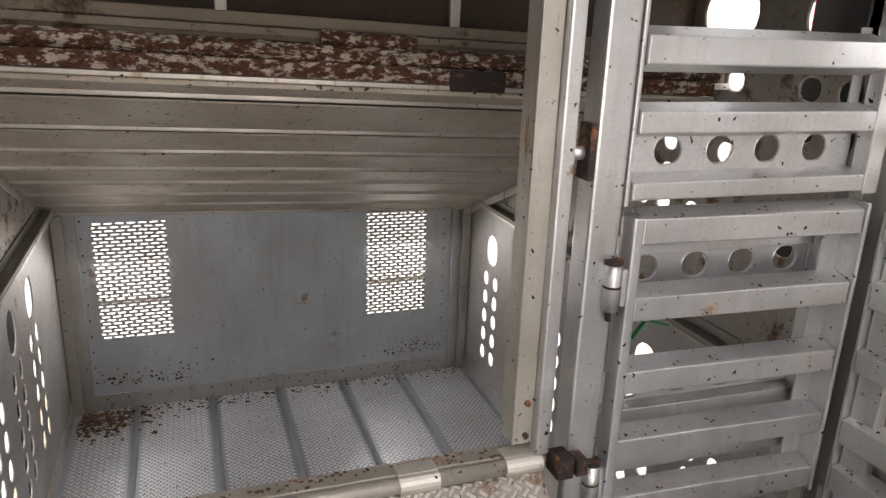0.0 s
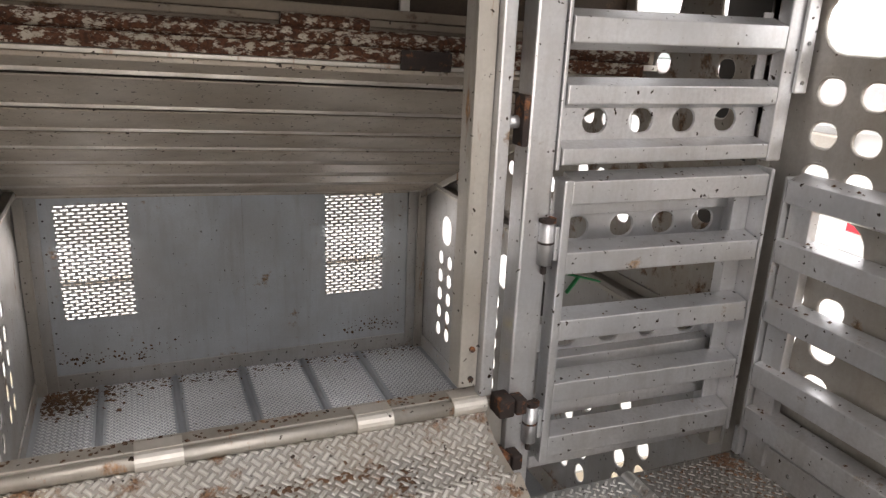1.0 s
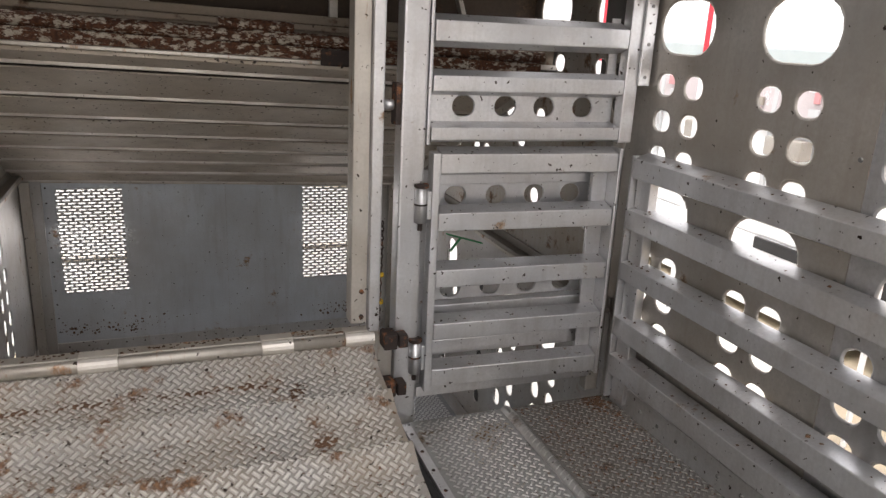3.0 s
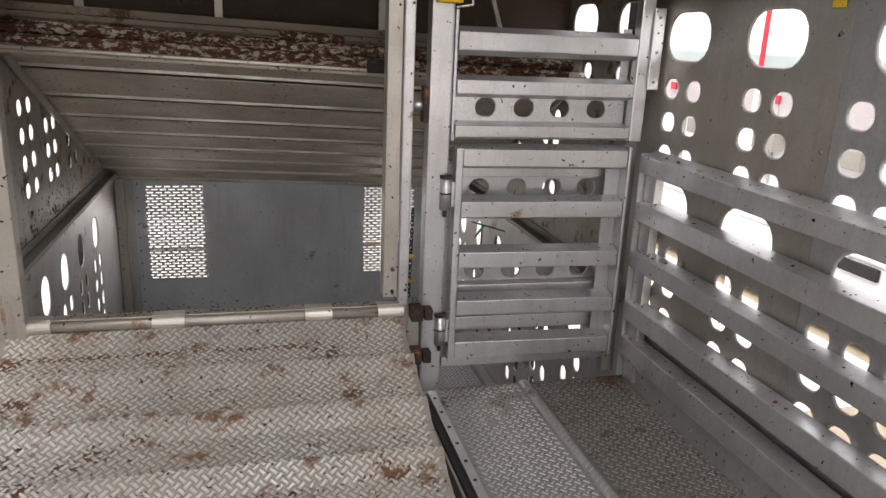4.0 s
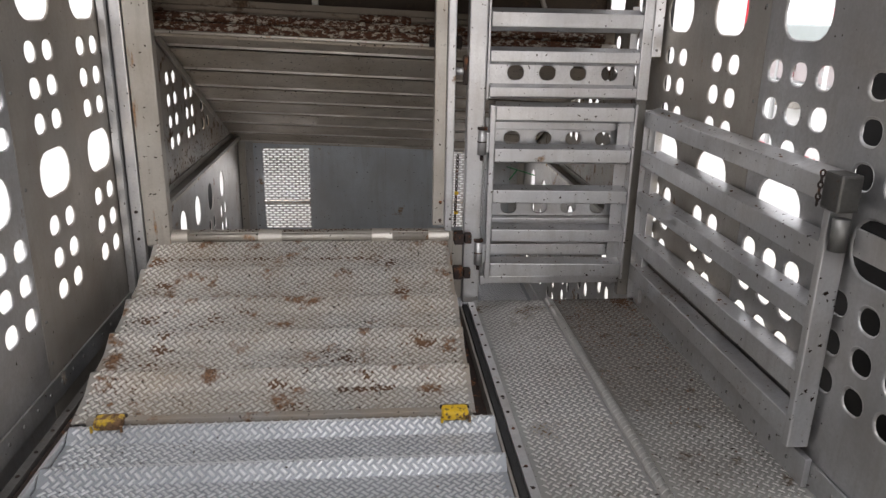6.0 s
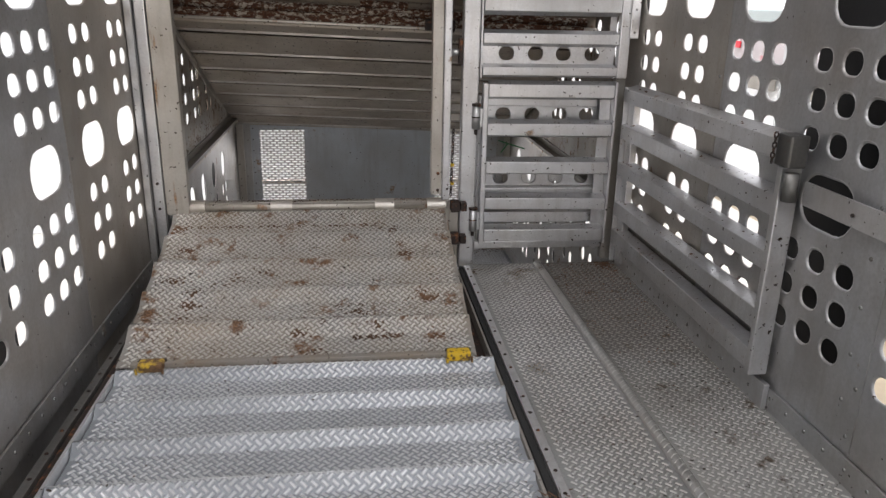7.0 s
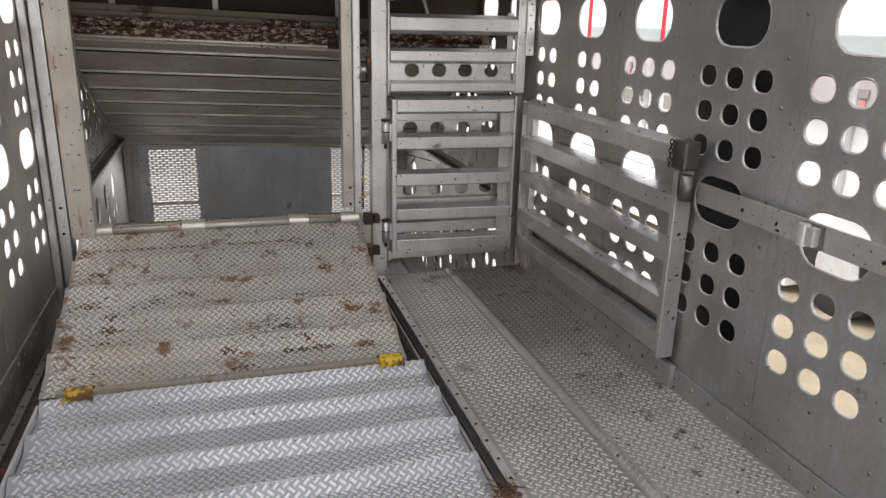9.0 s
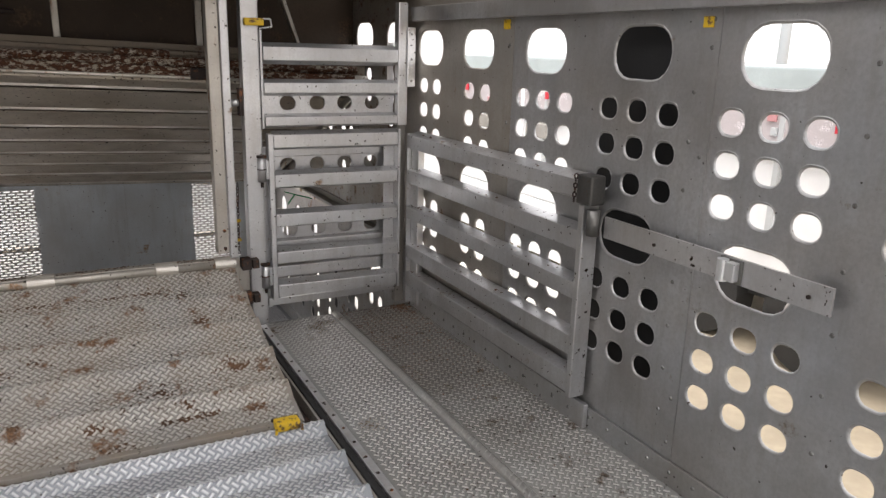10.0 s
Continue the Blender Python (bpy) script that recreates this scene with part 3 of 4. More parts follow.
# ---- yellow catches and the chain between them ----
def catch(x, paint, state):
    c = thing("ramp_catch", state + " steel catch on the ramp's end bar", "latch", "ramp catches")
    bmc = bmesh.new()
    box(bmc, -0.047, 0.047, -0.028, 0.03, 0.0, 0.036, bevel=0.012)
    part("catch_body", bmc, paint, c)
    part("catch_back", boxm(-0.052, 0.052, 0.018, 0.036, 0.0, 0.032, bevel=0.006), M_IRON, c, "rusty back plate")
    for fx in (-0.048, 0.048):
        part("catch_foot", rod(bmesh.new(), (fx, -0.034, 0.0), (fx, -0.034, 0.022), 0.005, 8), paint, c)
    c.matrix_basis = pose(x, -1.118, 0.022)
    return c


catch(-0.98, M_YELLOW2, "rusted yellow"), catch(0.19, M_YELLOW, "worn yellow")
ch = thing("ramp_chain", "dark steel chain along the ramp's end bar", "chain")
chain("chain_length", (-0.92, -1.122, 0.018), (0.14, -1.122, 0.018), 0.004, ch, M_IRON)

# ---- posts at the pit's edge ----
post = thing("door_post", "stained aluminium angle post beside the gate", "post")
part("post_face", boxm(0.198, 0.251, 0.07, 0.076, 0.385, 1.62, bevel=0.002), M_POST, post)
part("post_web", boxm(0.198, 0.204, 0.0775, 0.14, 0.385, 1.62), M_POST, post)
part("post_flange", boxm(0.253, 0.291, 0.045, 0.085, 0.36, 1.62, bevel=0.006), M_BAR, post)
for z in (0.41, 0.5):
    b = bmesh.new()
    rod(b, (0.232, 0.062, z), (0.232, 0.07, z), 0.008, 10)
    part("bolt", b, M_IRON, post)

gpost = thing("gate_post", "square aluminium gate post, scratched and worn", "post")
part("post_tube", boxm(0.35, 0.434, 0.055, 0.13, -0.02, 1.75, bevel=0.008), M_BAR, gpost)
part("post_lip", boxm(0.436, 0.447, 0.05, 0.085, 0.995, 1.46, bevel=0.003), M_BAR, gpost)
part("foot_plate", boxm(0.295, 0.348, 0.075, 0.115, 0.0, 0.33, bevel=0.004), M_POST, gpost)
strut = bmesh.new()
rod(strut, (0.292, 0.085, 1.12), (0.346, 0.085, 1.12), 0.017, 12)
part("strut", strut, M_BAR, gpost, smooth=True)
part("strut_plate", boxm(0.329, 0.347, 0.05, 0.105, 1.06, 1.19, bevel=0.003), M_IRON, gpost, "dark rusted plate")

bracket = thing("yellow_bracket", "yellow painted bracket with a wire loop on the gate post", "bracket")
part("bracket_body", boxm(0.361, 0.451, 0.015, 0.053, 1.478, 1.512, bevel=0.006), M_YELLOW, bracket)
loop = bmesh.new()
for a, b in (((0.451, 0.035, 1.51), (0.486, 0.035, 1.51)), ((0.486, 0.035, 1.51), (0.491, 0.035, 1.475)), ((0.491, 0.035, 1.475), (0.431, 0.035, 1.465))):
    rod(loop, a, b, 0.004, 8)
part("wire_loop", loop, M_BAR, bracket)


def latch_block(z):
    lb = thing("post_latch", "dark rusty iron latch block on the gate post", "latch", "post latches")
    part("block", boxm(0.3, 0.347, 0.005, 0.074, z - 0.028, z + 0.028, bevel=0.006), M_IRON, lb)
    part("side_block", boxm(0.35, 0.383, 0.0, 0.053, z - 0.022, z + 0.024, bevel=0.005), M_IRON, lb)
    return lb


latch_block(0.33), latch_block(0.15)
hang = thing("hanging_chain", "dark chain with yellow ends hanging between the posts", "chain")
chain("chain_length", (0.313, 0.14, 0.36), (0.32, 0.14, 0.72), 0.0, hang, M_IRON)
for z in (0.43, 0.53):
    part("yellow_end", boxm(0.308, 0.328, 0.13, 0.15, z - 0.008, z + 0.008, bevel=0.004), M_YELLOW, hang)


# ---- passage gate over the deck ----
def splayed(a0, a1, front, back, z0, z1, rise, along="x"):
    """A rail whose upper and lower faces spread towards its back; front and back lie across its length."""
    bm = bmesh.new()
    sec = [(front, z0), (front, z1), (back, z1 + rise), (back, z0 - rise)]
    ends = []
    for a in (a0, a1):
        ends.append([bm.verts.new((a, q, z) if along == "x" else (q, a, z)) for q, z in sec])
    for k in range(4):
        bm.faces.new((ends[0][k], ends[0][(k + 1) % 4], ends[1][(k + 1) % 4], ends[1][k]))
    bm.faces.new(ends[0]), bm.faces.new(ends[1])
    bmesh.ops.bevel(bm, geom=bm.edges[:], offset=0.0035, segments=2, affect="EDGES", profile=0.6)
    return bm


def rail(parent, x0, x1, yf, z0, z1, depth=0.062, rise=0.017):
    return part("rail", splayed(x0, x1, yf, yf + depth, z0, z1, rise), M_BAR, parent)


def holed_rail(parent, x0, x1, y, z0, z1, xs, zc, w=0.076, h=0.066):
    place = lambda u, v, d: (u, y - d, v)
    return part("holed_panel", pierced(x0, x1, z0, z1, [(x, zc, w, h) for x in xs], place, rim=0.003, proud=0.001), M_BAR, parent)


gate = thing("passage_gate", "aluminium gate with wide rails and a row of holes", "gate")
rail(gate, 0.449, 1.145, 0.0, 1.322, 1.385, 0.062, 0.021)
rail(gate, 0.449, 1.145, 0.0, 1.168, 1.217)
rail(gate, 0.449, 1.145, 0.0, 1.011, 1.053, 0.062, 0.014)
holed_rail(gate, 0.449, 1.145, 0.064, 1.035, 1.19, (0.577, 0.729, 0.875, 1.026), 1.116)
part("stile", boxm(1.147, 1.2, 0.0, 0.05, 1.0, 1.62, bevel=0.006), M_BAR, gate)
# Lower stile has a darker colour for the shade in the gap.
part("lower_stile", boxm(1.16, 1.215, 0.05, 0.1, 0.0, 0.998, bevel=0.006), M_DIM, gate, "lower stile coloured darker for the shaded gap")
part("stile_cheek", boxm(1.112, 1.146, 0.066, 0.07, 1.2, 1.42), M_BAR, gate)
plate = part("stile_plate", boxm(1.192, 1.238, -0.014, -0.003, 1.2, 1.5, bevel=0.004), M_BAR, gate)
for z in (1.23, 1.34, 1.465):
    part("screw", rod(bmesh.new(), (1.214, -0.0175, z), (1.214, -0.0142, z), 0.006, 8), M_STEEL, plate)
part("bottom_rail", boxm(0.437, 1.145, 0.015, 0.05, 0.082, 0.122, bevel=0.005), M_BAR, gate)

inner = thing("inner_gate", "second aluminium gate standing behind the passage gate", "gate")
HX = (0.58, 0.735, 0.884, 1.031)
rail(inner, 0.49, 1.09, 0.1, 0.848, 0.888, 0.04, 0.006)
holed_rail(inner, 0.47, 1.11, 0.135, 0.753, 0.846, HX, 0.8)
rail(inner, 0.49, 1.09, 0.1, 0.715, 0.75, 0.04, 0.006)
holed_rail(inner, 0.47, 1.11, 0.135, 0.415, 0.505, HX, 0.458)
rail(inner, 0.47, 1.11, 0.1, 0.362, 0.407, 0.04, 0.006)
rail(inner, 0.47, 1.11, 0.1, 0.212, 0.27, 0.04, 0.006)
for x0 in (0.445, 1.112):
    part("stile", boxm(x0, x0 + 0.024, 0.1, 0.14, 0.05, 0.9, bevel=0.004), M_BAR, inner)

small = thing("small_gate", "hinged aluminium five-rail gate, closed on the post", "gate")
for z0, z1 in ((0.904, 0.968), (0.707, 0.769), (0.507, 0.569), (0.312, 0.372), (0.132, 0.197)):
    rail(small, 0.484, 1.136, -0.045, z0, z1)
part("stile", boxm(0.456, 0.483, -0.05, 0.012, 0.115, 0.972, bevel=0.005), M_BAR, small)
part("stile", boxm(1.138, 1.15, -0.05, 0.022, 0.12, 0.985, bevel=0.003), M_BAR, small)
part("stile_web", boxm(1.08, 1.137, 0.018, 0.024, 0.135, 0.96), M_BAR, small)
for zc in (0.8, 0.25):
    g = bmesh.new()
    rod(g, (0.424, -0.03, zc - 0.062), (0.424, -0.03, zc + 0.056), 0.021, 18)
    h = part("hinge_barrel", g, M_BAR, small, "aluminium hinge barrel", smooth=True)
    part("barrel_joint", rod(bmesh.new(), (0.424, -0.03, zc - 0.003), (0.424, -0.03, zc + 0.003), 0.0222, 18), M_IRON, h)
    part("post_leaf", boxm(0.376, 0.404, -0.022, 0.012, zc - 0.055, zc + 0.05, bevel=0.004), M_BAR, h)
    weld = bmesh.new()
    for k in range(11):
        bmesh.ops.create_icosphere(weld, subdivisions=1, radius=0.0055, matrix=Matrix.Translation((0.374, -0.012, zc - 0.05 + 0.0098 * k)))
    part("weld_bead", weld, M_BAR, h, "lumpy weld bead", smooth=True)
    part("gate_leaf", boxm(0.443, 0.456, -0.045, -0.012, zc - 0.05, zc + 0.045, bevel=0.003), M_BAR, h)
    part("hinge_pin", rod(bmesh.new(), (0.424, -0.03, zc + 0.0565), (0.424, -0.03, zc + 0.068), 0.024, 10), M_IRON, h, "rusty pin head")
    part("pin_tip", rod(bmesh.new(), (0.424, -0.03, zc - 0.09), (0.424, -0.03, zc - 0.0625), 0.008, 8), M_IRON, h)

small.matrix_basis = pose(0.8, 0.058, 0, 0, 0, -2.8) @ pose(-0.8, 0, 0)
gate.matrix_basis = pose(0.8, 0.036, 0, 0, 0, -0.8) @ pose(-0.8, 0, 0)
inner.matrix_basis = pose(0.8, 0.008, 0, 0, 0, -1.7) @ pose(-0.8, 0, 0)

# ---- gate folded back against the side wall ----
wgate = thing("folded_gate", "five-rail aluminium gate folded against the wall", "gate")
for z0, z1, rise in ((0.89, 0.957, 0.02), (0.703, 0.774, 0.014), (0.512, 0.576, 0.014), (0.29, 0.366, 0.012), (0.135, 0.212, 0.012)):
    part("rail", splayed(-1.497, -0.034, 1.175, 1.236, z0, z1, rise, "y"), M_BAR, wgate)
part("hinge_stile", boxm(1.2, 1.236, -0.115, -0.036, 0.03, 0.95, bevel=0.004), M_BAR, wgate)
part("end_stile", boxm(1.166, 1.236, -1.53, -1.5, 0.125, 0.875, bevel=0.005), M_BAR, wgate)
part("stile_cap", boxm(1.15, 1.215, -1.58, -1.499, 0.88, 0.985, bevel=0.008), M_DSTEEL, wgate, "worn dark latch housing")
part("end_flange", boxm(1.176, 1.236, -0.032, -0.022, 0.03, 0.965, bevel=0.002), M_BAR, wgate)
# Dark strip added for the shade in the slit between the gates.
part("gap_shade", boxm(1.215, 1.246, -0.012, 0.012, 0.003, 0.94, bevel=0.003), M_DSTEEL, wgate, "dark strip for the shade between the gates")
part("back_sheet", boxm(1.222, 1.236, -1.45, -0.036, 0.03, 0.115), M_WALL, wgate)
chain("latch_chain", (1.142, -1.505, 0.985), (1.142, -1.5, 0.885), 0.0, wgate, M_IRON, 0.02, 0.003)
kn = bmesh.new()
rod(kn, (1.175, -1.575, 0.775), (1.175, -1.575, 0.865), 0.024, 16)
part("hinge_barrel", kn, M_STEEL, wgate, smooth=True)

lbar = thing("latch_bar", "long flat aluminium latch bar lying along the wall", "latch bar")
part("flat_bar", boxm(1.205, 1.214, -2.474, -1.6, 0.77, 0.846, bevel=0.002), M_BAR, lbar)
hk = bmesh.new()
rod(hk, (1.186, -2.143, 0.775), (1.186, -2.143, 0.84), 0.017, 14)
box(hk, 1.176, 1.203, -2.19, -2.158, 0.78, 0.836, bevel=0.004)
part("keeper", hk, M_LUG, lbar, "bright worn keeper")
part("keeper_plate", boxm(1.2, 1.204, -2.2, -2.12, 0.772, 0.842, bevel=0.001), M_STEEL, lbar)
for y in (-1.85, -2.41):
    part("bolt", rod(bmesh.new(), (1.2, y, 0.805), (1.205, y, 0.805), 0.006, 10), M_IRON, lbar)

# ---- posts on the other side ----
lp = thing("track_post", "tall aluminium channel posts against the wall", "post")
part("wall_channel", boxm(-1.247, -1.214, -0.012, 0.028, 0.0, 1.62, bevel=0.004), M_WALL, lp)
part("post_flange", boxm(-1.21, -1.16, 0.02, 0.06, 0.0, 1.62, bevel=0.006), M_BAR, lp)
part("front_post", boxm(-1.157, -1.044, 0.03, 0.095, 0.3, 1.62, bevel=0.008), M_POST, lp)
for z in (0.34, 0.47):
    part("bolt", rod(bmesh.new(), (-1.185, 0.014, z), (-1.185, 0.02, z), 0.007, 10), M_IRON, lp)
part("corner_sheet", boxm(-1.249, -1.155, 0.1, 0.112, 0.0, 1.62), M_WALL, lp)

# ---- sloping slatted ramp overhead ----
slat_ramp = thing("slatted_ramp", "underside of a sloping ramp of wide aluminium slats", "ramp")
YS = (0.71, 0.98, 1.325, 1.617, 1.89, 2.153, 2.42, 2.684, 2.95, 3.1)
for ya, yb in zip(YS[:-1], YS[1:]):
    za, zb = under_slope(ya), under_slope(yb)
    part("slat", folded(-1.245, 1.245, [(ya + 0.062, under_slope(ya + 0.062) + 0.006), (yb - 0.016, zb + 0.013)], -0.006), M_SLAT, slat_ramp)
    # Lip coloured brighter than its slat for the light it catches.
    part("slat_lip", folded(-1.245, 1.245, [(ya, za + 0.014), (ya + 0.0005, za), (ya + 0.0018, za - 0.003), (ya + 0.0075, za - 0.001)], -0.005), M_LIP, slat_ramp, "slat lip in a brighter colour")
# Brown backing added above the slats so the gaps stay dark.
part("gap_backing", folded(-1.245, 1.245, [(0.8, under_slope(0.8) + 0.085), (3.1, under_slope(3.1) + 0.085)], -0.006), M_BROWN, slat_ramp, "brown backing sheet added over the slats")
TILTED = pose(-1.22, 0, 1.2) @ pose(0, 0, 0, 0, 1.95) @ pose(1.22, 0, -1.2)
slat_ramp.matrix_basis = TILTED
for s in (-1, 1):
    part("side_beam", beam(bmesh.new(), (s * 1.235, 0.8, under_slope(0.8) - 0.02), (s * 1.235, 2.98, under_slope(2.98) - 0.02), 0.016, 0.04), M_POST, slat_ramp)

# ---- rusty hinge pipe at the top of the slats ----
rp = thing("rusty_hinge_beam", "hinge pipe with flaking white paint and heavy rust", "hinge")
rp.matrix_basis = TILTED
g = bmesh.new()
rod(g, (-1.2, 0.69, 1.337), (1.165, 0.69, 1.337), 0.026, 18)
part("pipe", g, M_RUST, rp, smooth=True)
g = bmesh.new()
rod(g, (-0.16, 0.7, 1.376), (0.11, 0.7, 1.376), 0.022, 16)
part("raised_barrel", g, M_RUST, rp, "heavily rusted barrel", smooth=True)
part("lower_flange", boxm(-1.24, 1.15, 0.668, 0.68, 1.268, 1.313, bevel=0.003), M_RUST, rp)
part("rust_patch_plate", boxm(0.21, 0.385, 0.655, 0.666, 1.25, 1.312, bevel=0.006), M_IRON, rp, "dark red rusted plate")
part("edge_angle", boxm(-1.24, 1.15, 0.664, 0.72, 1.252, 1.266, bevel=0.003), M_POST, rp)
part("under_strip", boxm(-1.24, 1.2, 0.682, 0.702, 1.235, 1.25, bevel=0.003), M_SLAT, rp)
part("top_angle", boxm(-1.245, 1.24, 0.72, 0.78, 1.372, 1.395, bevel=0.004), M_BROWN, rp)
part("top_angle_face", boxm(-1.245, 1.24, 0.745, 0.755, 1.397, 1.43, bevel=0.003), M_BROWN, rp)
part("top_angle_web", boxm(-1.245, 1.24, 0.735, 0.745, 1.31, 1.371), M_BROWN, rp)

# ---- dark brown sheet over the slats ----
up = thing("upper_bulkhead", "dark brown sheet over the slatted ramp with ribs", "bulkhead", kind="structure")
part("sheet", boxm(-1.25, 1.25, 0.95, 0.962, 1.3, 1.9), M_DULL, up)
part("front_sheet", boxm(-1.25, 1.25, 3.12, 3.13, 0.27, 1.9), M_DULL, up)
for x in (-0.98, -0.42, 0.3):
    part("rib", boxm(x, x + 0.035, 0.925, 0.949, 1.376, 1.9, bevel=0.004), M_POST, up)
part("brace", beam(bmesh.new(), (0.88, 0.9, 1.4), (0.76, 0.9, 1.75), 0.04, 0.02), M_POST, up)
part("handle_bar", rod(bmesh.new(), (-0.72, 0.85, 1.52), (-0.58, 0.85, 1.52), 0.012, 10), M_IRON, up)
head = thing("header_beam", "aluminium header across the opening", "beam", kind="structure")
part("header_sheet", boxm(-1.24, 0.33, 0.0, 0.05, 1.6, 1.76, bevel=0.004), M_WALL, head)
part("gate_header", boxm(0.43, 1.24, 0.03, 0.07, 1.65, 1.76, bevel=0.004), M_POST, head)

# ---- outside ----
ground = thing("ground", "dry pale yard ground outside", "ground", kind="structure")
part("ground_sheet", boxm(-400, 400, -400, 400, -1.5, -1.35), M_GROUND, ground)


pad = thing("concrete_pad", "pale concrete pads beside the trailer", "pavement", kind="structure")
part("slab", boxm(1.6, 5.1, 1.75, 14, -1.36, -1.335, bevel=0.005), M_CONC, pad)
part("slab", boxm(-6.9, -1.6, -8, 14, -1.36, -1.335, bevel=0.005), M_CONC, pad)


def outer_panel(x, y0, y1, z0, z1):
    o = thing("outer_panel", "black outer panel fixed behind the wall's holes", "panel", "outer panels")
    s = 1 if x > 0 else -1
    part("sheet", boxm(x, x + s * 0.02, y0, y1, z0, z1), M_DARKOUT, o)
    part("lug", boxm(x - s * 0.06, x, y0 + 0.005, y0 + 0.03, z0, z0 + 0.03), M_DARKOUT, o)


outer_panel(1.32, -1.9, -1.385, 0.05, 1.74)
outer_panel(1.32, 0.17, 0.47, 0.4, 1.74)
outer_panel(1.31, 2.05, 2.37, -0.9, 0.3)
outer_panel(1.31, 1.23, 1.55, -0.9, 0.3)
outer_panel(-1.32, -1.89, -1.36, 0.05, 1.74)
outer_panel(-1.32, 0.6, 1.06, 0.4, 1.74)
outer_panel(-1.32, 1.95, 2.45, 0.4, 1.74)
outer_panel(-1.31, 1.88, 2.3, -0.9, 0.32)

# white sheds and posts across the yard
def white_shed(x0, x1, y0, y1, top, paint):
    s = thing("white_shed", "long pale sheet-clad shed across the yard", "shed", "sheds")
    part("wall", boxm(x0, x1, y0, y1, -1.35, top), paint, s)
    part("roof_edge", boxm(x0 - 0.1, x1 + 0.1, y0 - 0.1, y1 + 0.1, top + 0.004, top + 0.1), M_TEAL, s)


white_shed(-7.3, -7.0, -14, 16, 2.8, M_WHITE)
white_shed(-6.5, 4.2, 5.1, 5.4, 2.8, M_WHITE)

# a long pale trailer standing beside this one
nt = thing("parked_trailer", "long white parked trailer with ribs and dark running gear", "trailer")
part("body", boxm(5.2, 7.7, -9.0, 14.0, -0.5, 1.0, bevel=0.03), M_WHITE, nt)
part("top_band", boxm(5.205, 7.69, -9.0, 14.0, 1.004, 1.33, bevel=0.02), M_TEAL, nt, "pale grey-green upper band")
part("chassis", boxm(5.4, 7.5, -9.0, 2.1, -0.82, -0.505), M_DARKOUT, nt)
part("side_skirt", boxm(5.2, 7.6, 2.2, 14.0, -1.25, -0.505, bevel=0.01), M_WHITE, nt, "white side skirt")
part("skirt_bar", boxm(5.15, 5.195, 2.6, 3.4, -0.62, -0.5, bevel=0.01), M_DARKOUT, nt, "dark rubber bar")
for k in range(26):
    part("side_rib", boxm(5.165, 5.198, -8.9 + 0.88 * k, -8.84 + 0.88 * k, -0.2, 0.99, bevel=0.006), M_SHADE, nt)
for k in range(36):
    part("tape_strip", boxm(5.15, 5.163, -8.9 + 0.6 * k, -8.61 + 0.6 * k, -0.28, -0.2), M_RED if k % 2 else M_WHITE, nt, "red reflective strip" if k % 2 else "white reflective strip")
for k in range(34):
    y = -4.6 + 0.41 * k + 0.13 * (k * 7 % 5)
    part("marker_plate", boxm(5.14, 5.163, y, y + 0.06 + 0.03 * (k % 3), 0.7 + 0.04 * (k * 3 % 5), 0.76 + 0.05 * (k * 3 % 5), bevel=0.004), (M_PINK, M_RED, M_SHADE, M_PINK, M_DIM)[k % 5], nt, ("faded pink marker", "red marker plate", "grey plate", "faded pink marker", "grey plate")[k % 5])
part("faded_band", boxm(5.17, 5.196, -8.95, 13.95, 0.66, 0.96, bevel=0.004), M_FADED, nt, "faded pinkish band along the side")
for y in (-2.7, -1.1, 2.9, 4.1, 5.3, 7.0, 8.4):
    part("side_box", boxm(5.02, 5.163, y, y + 0.45, 0.34, 0.52, bevel=0.015), M_DIM, nt, "grey side box")
part("side_rail", boxm(5.1, 5.163, -8.9, 13.9, 0.58, 0.63, bevel=0.005), M_SHADE, nt)
for wy in (-6.9, -5.6, 0.3, 1.6):
    ty = part("wheel", rod(bmesh.new(), (5.25, wy, -0.85), (5.5, wy, -0.85), 0.5, 24), M_RUBBER, nt)
    part("rim", rod(bmesh.new(), (5.23, wy, -0.85), (5.245, wy, -0.85), 0.27, 20), M_BAR, ty)
for y in (1.09, 3.15, 4.78, 6.04):
    rpst = thing("red_post", "slim red and white upright post in the yard", "post", "red posts")
    part("upright", boxm(4.0, 4.04, y - 0.012, y + 0.016, 1.1, 2.2, bevel=0.008), M_RED, rpst)
    part("footing", boxm(4.0, 4.04, y - 0.012, y + 0.016, -1.35, 1.098, bevel=0.008), M_WHITE, rpst)
lp_post = thing("lamp_pole", "plain grey steel pole beside the yard", "pole")
part("pole", rod(bmesh.new(), (8.2, 3.3, -1.35), (8.2, 3.3, 6.0), 0.07, 14), M_SHADE, lp_post, smooth=True)


# ---- mud, crumbs and stains with a body of their own ----
def height_on(profile, y):
    """The height of a folded profile at y."""
    y = max(min(y, max(q[0] for q in profile) - 1e-4), min(q[0] for q in profile) + 1e-3)
    best = profile[-1][1]
    for (ya, za), (yb, zb) in zip(profile[:-1], profile[1:]):
        if min(ya, yb) <= y <= max(ya, yb) and abs(yb - ya) > 1e-6:
            best = za + (zb - za) * (y - ya) / (yb - ya)
    return best


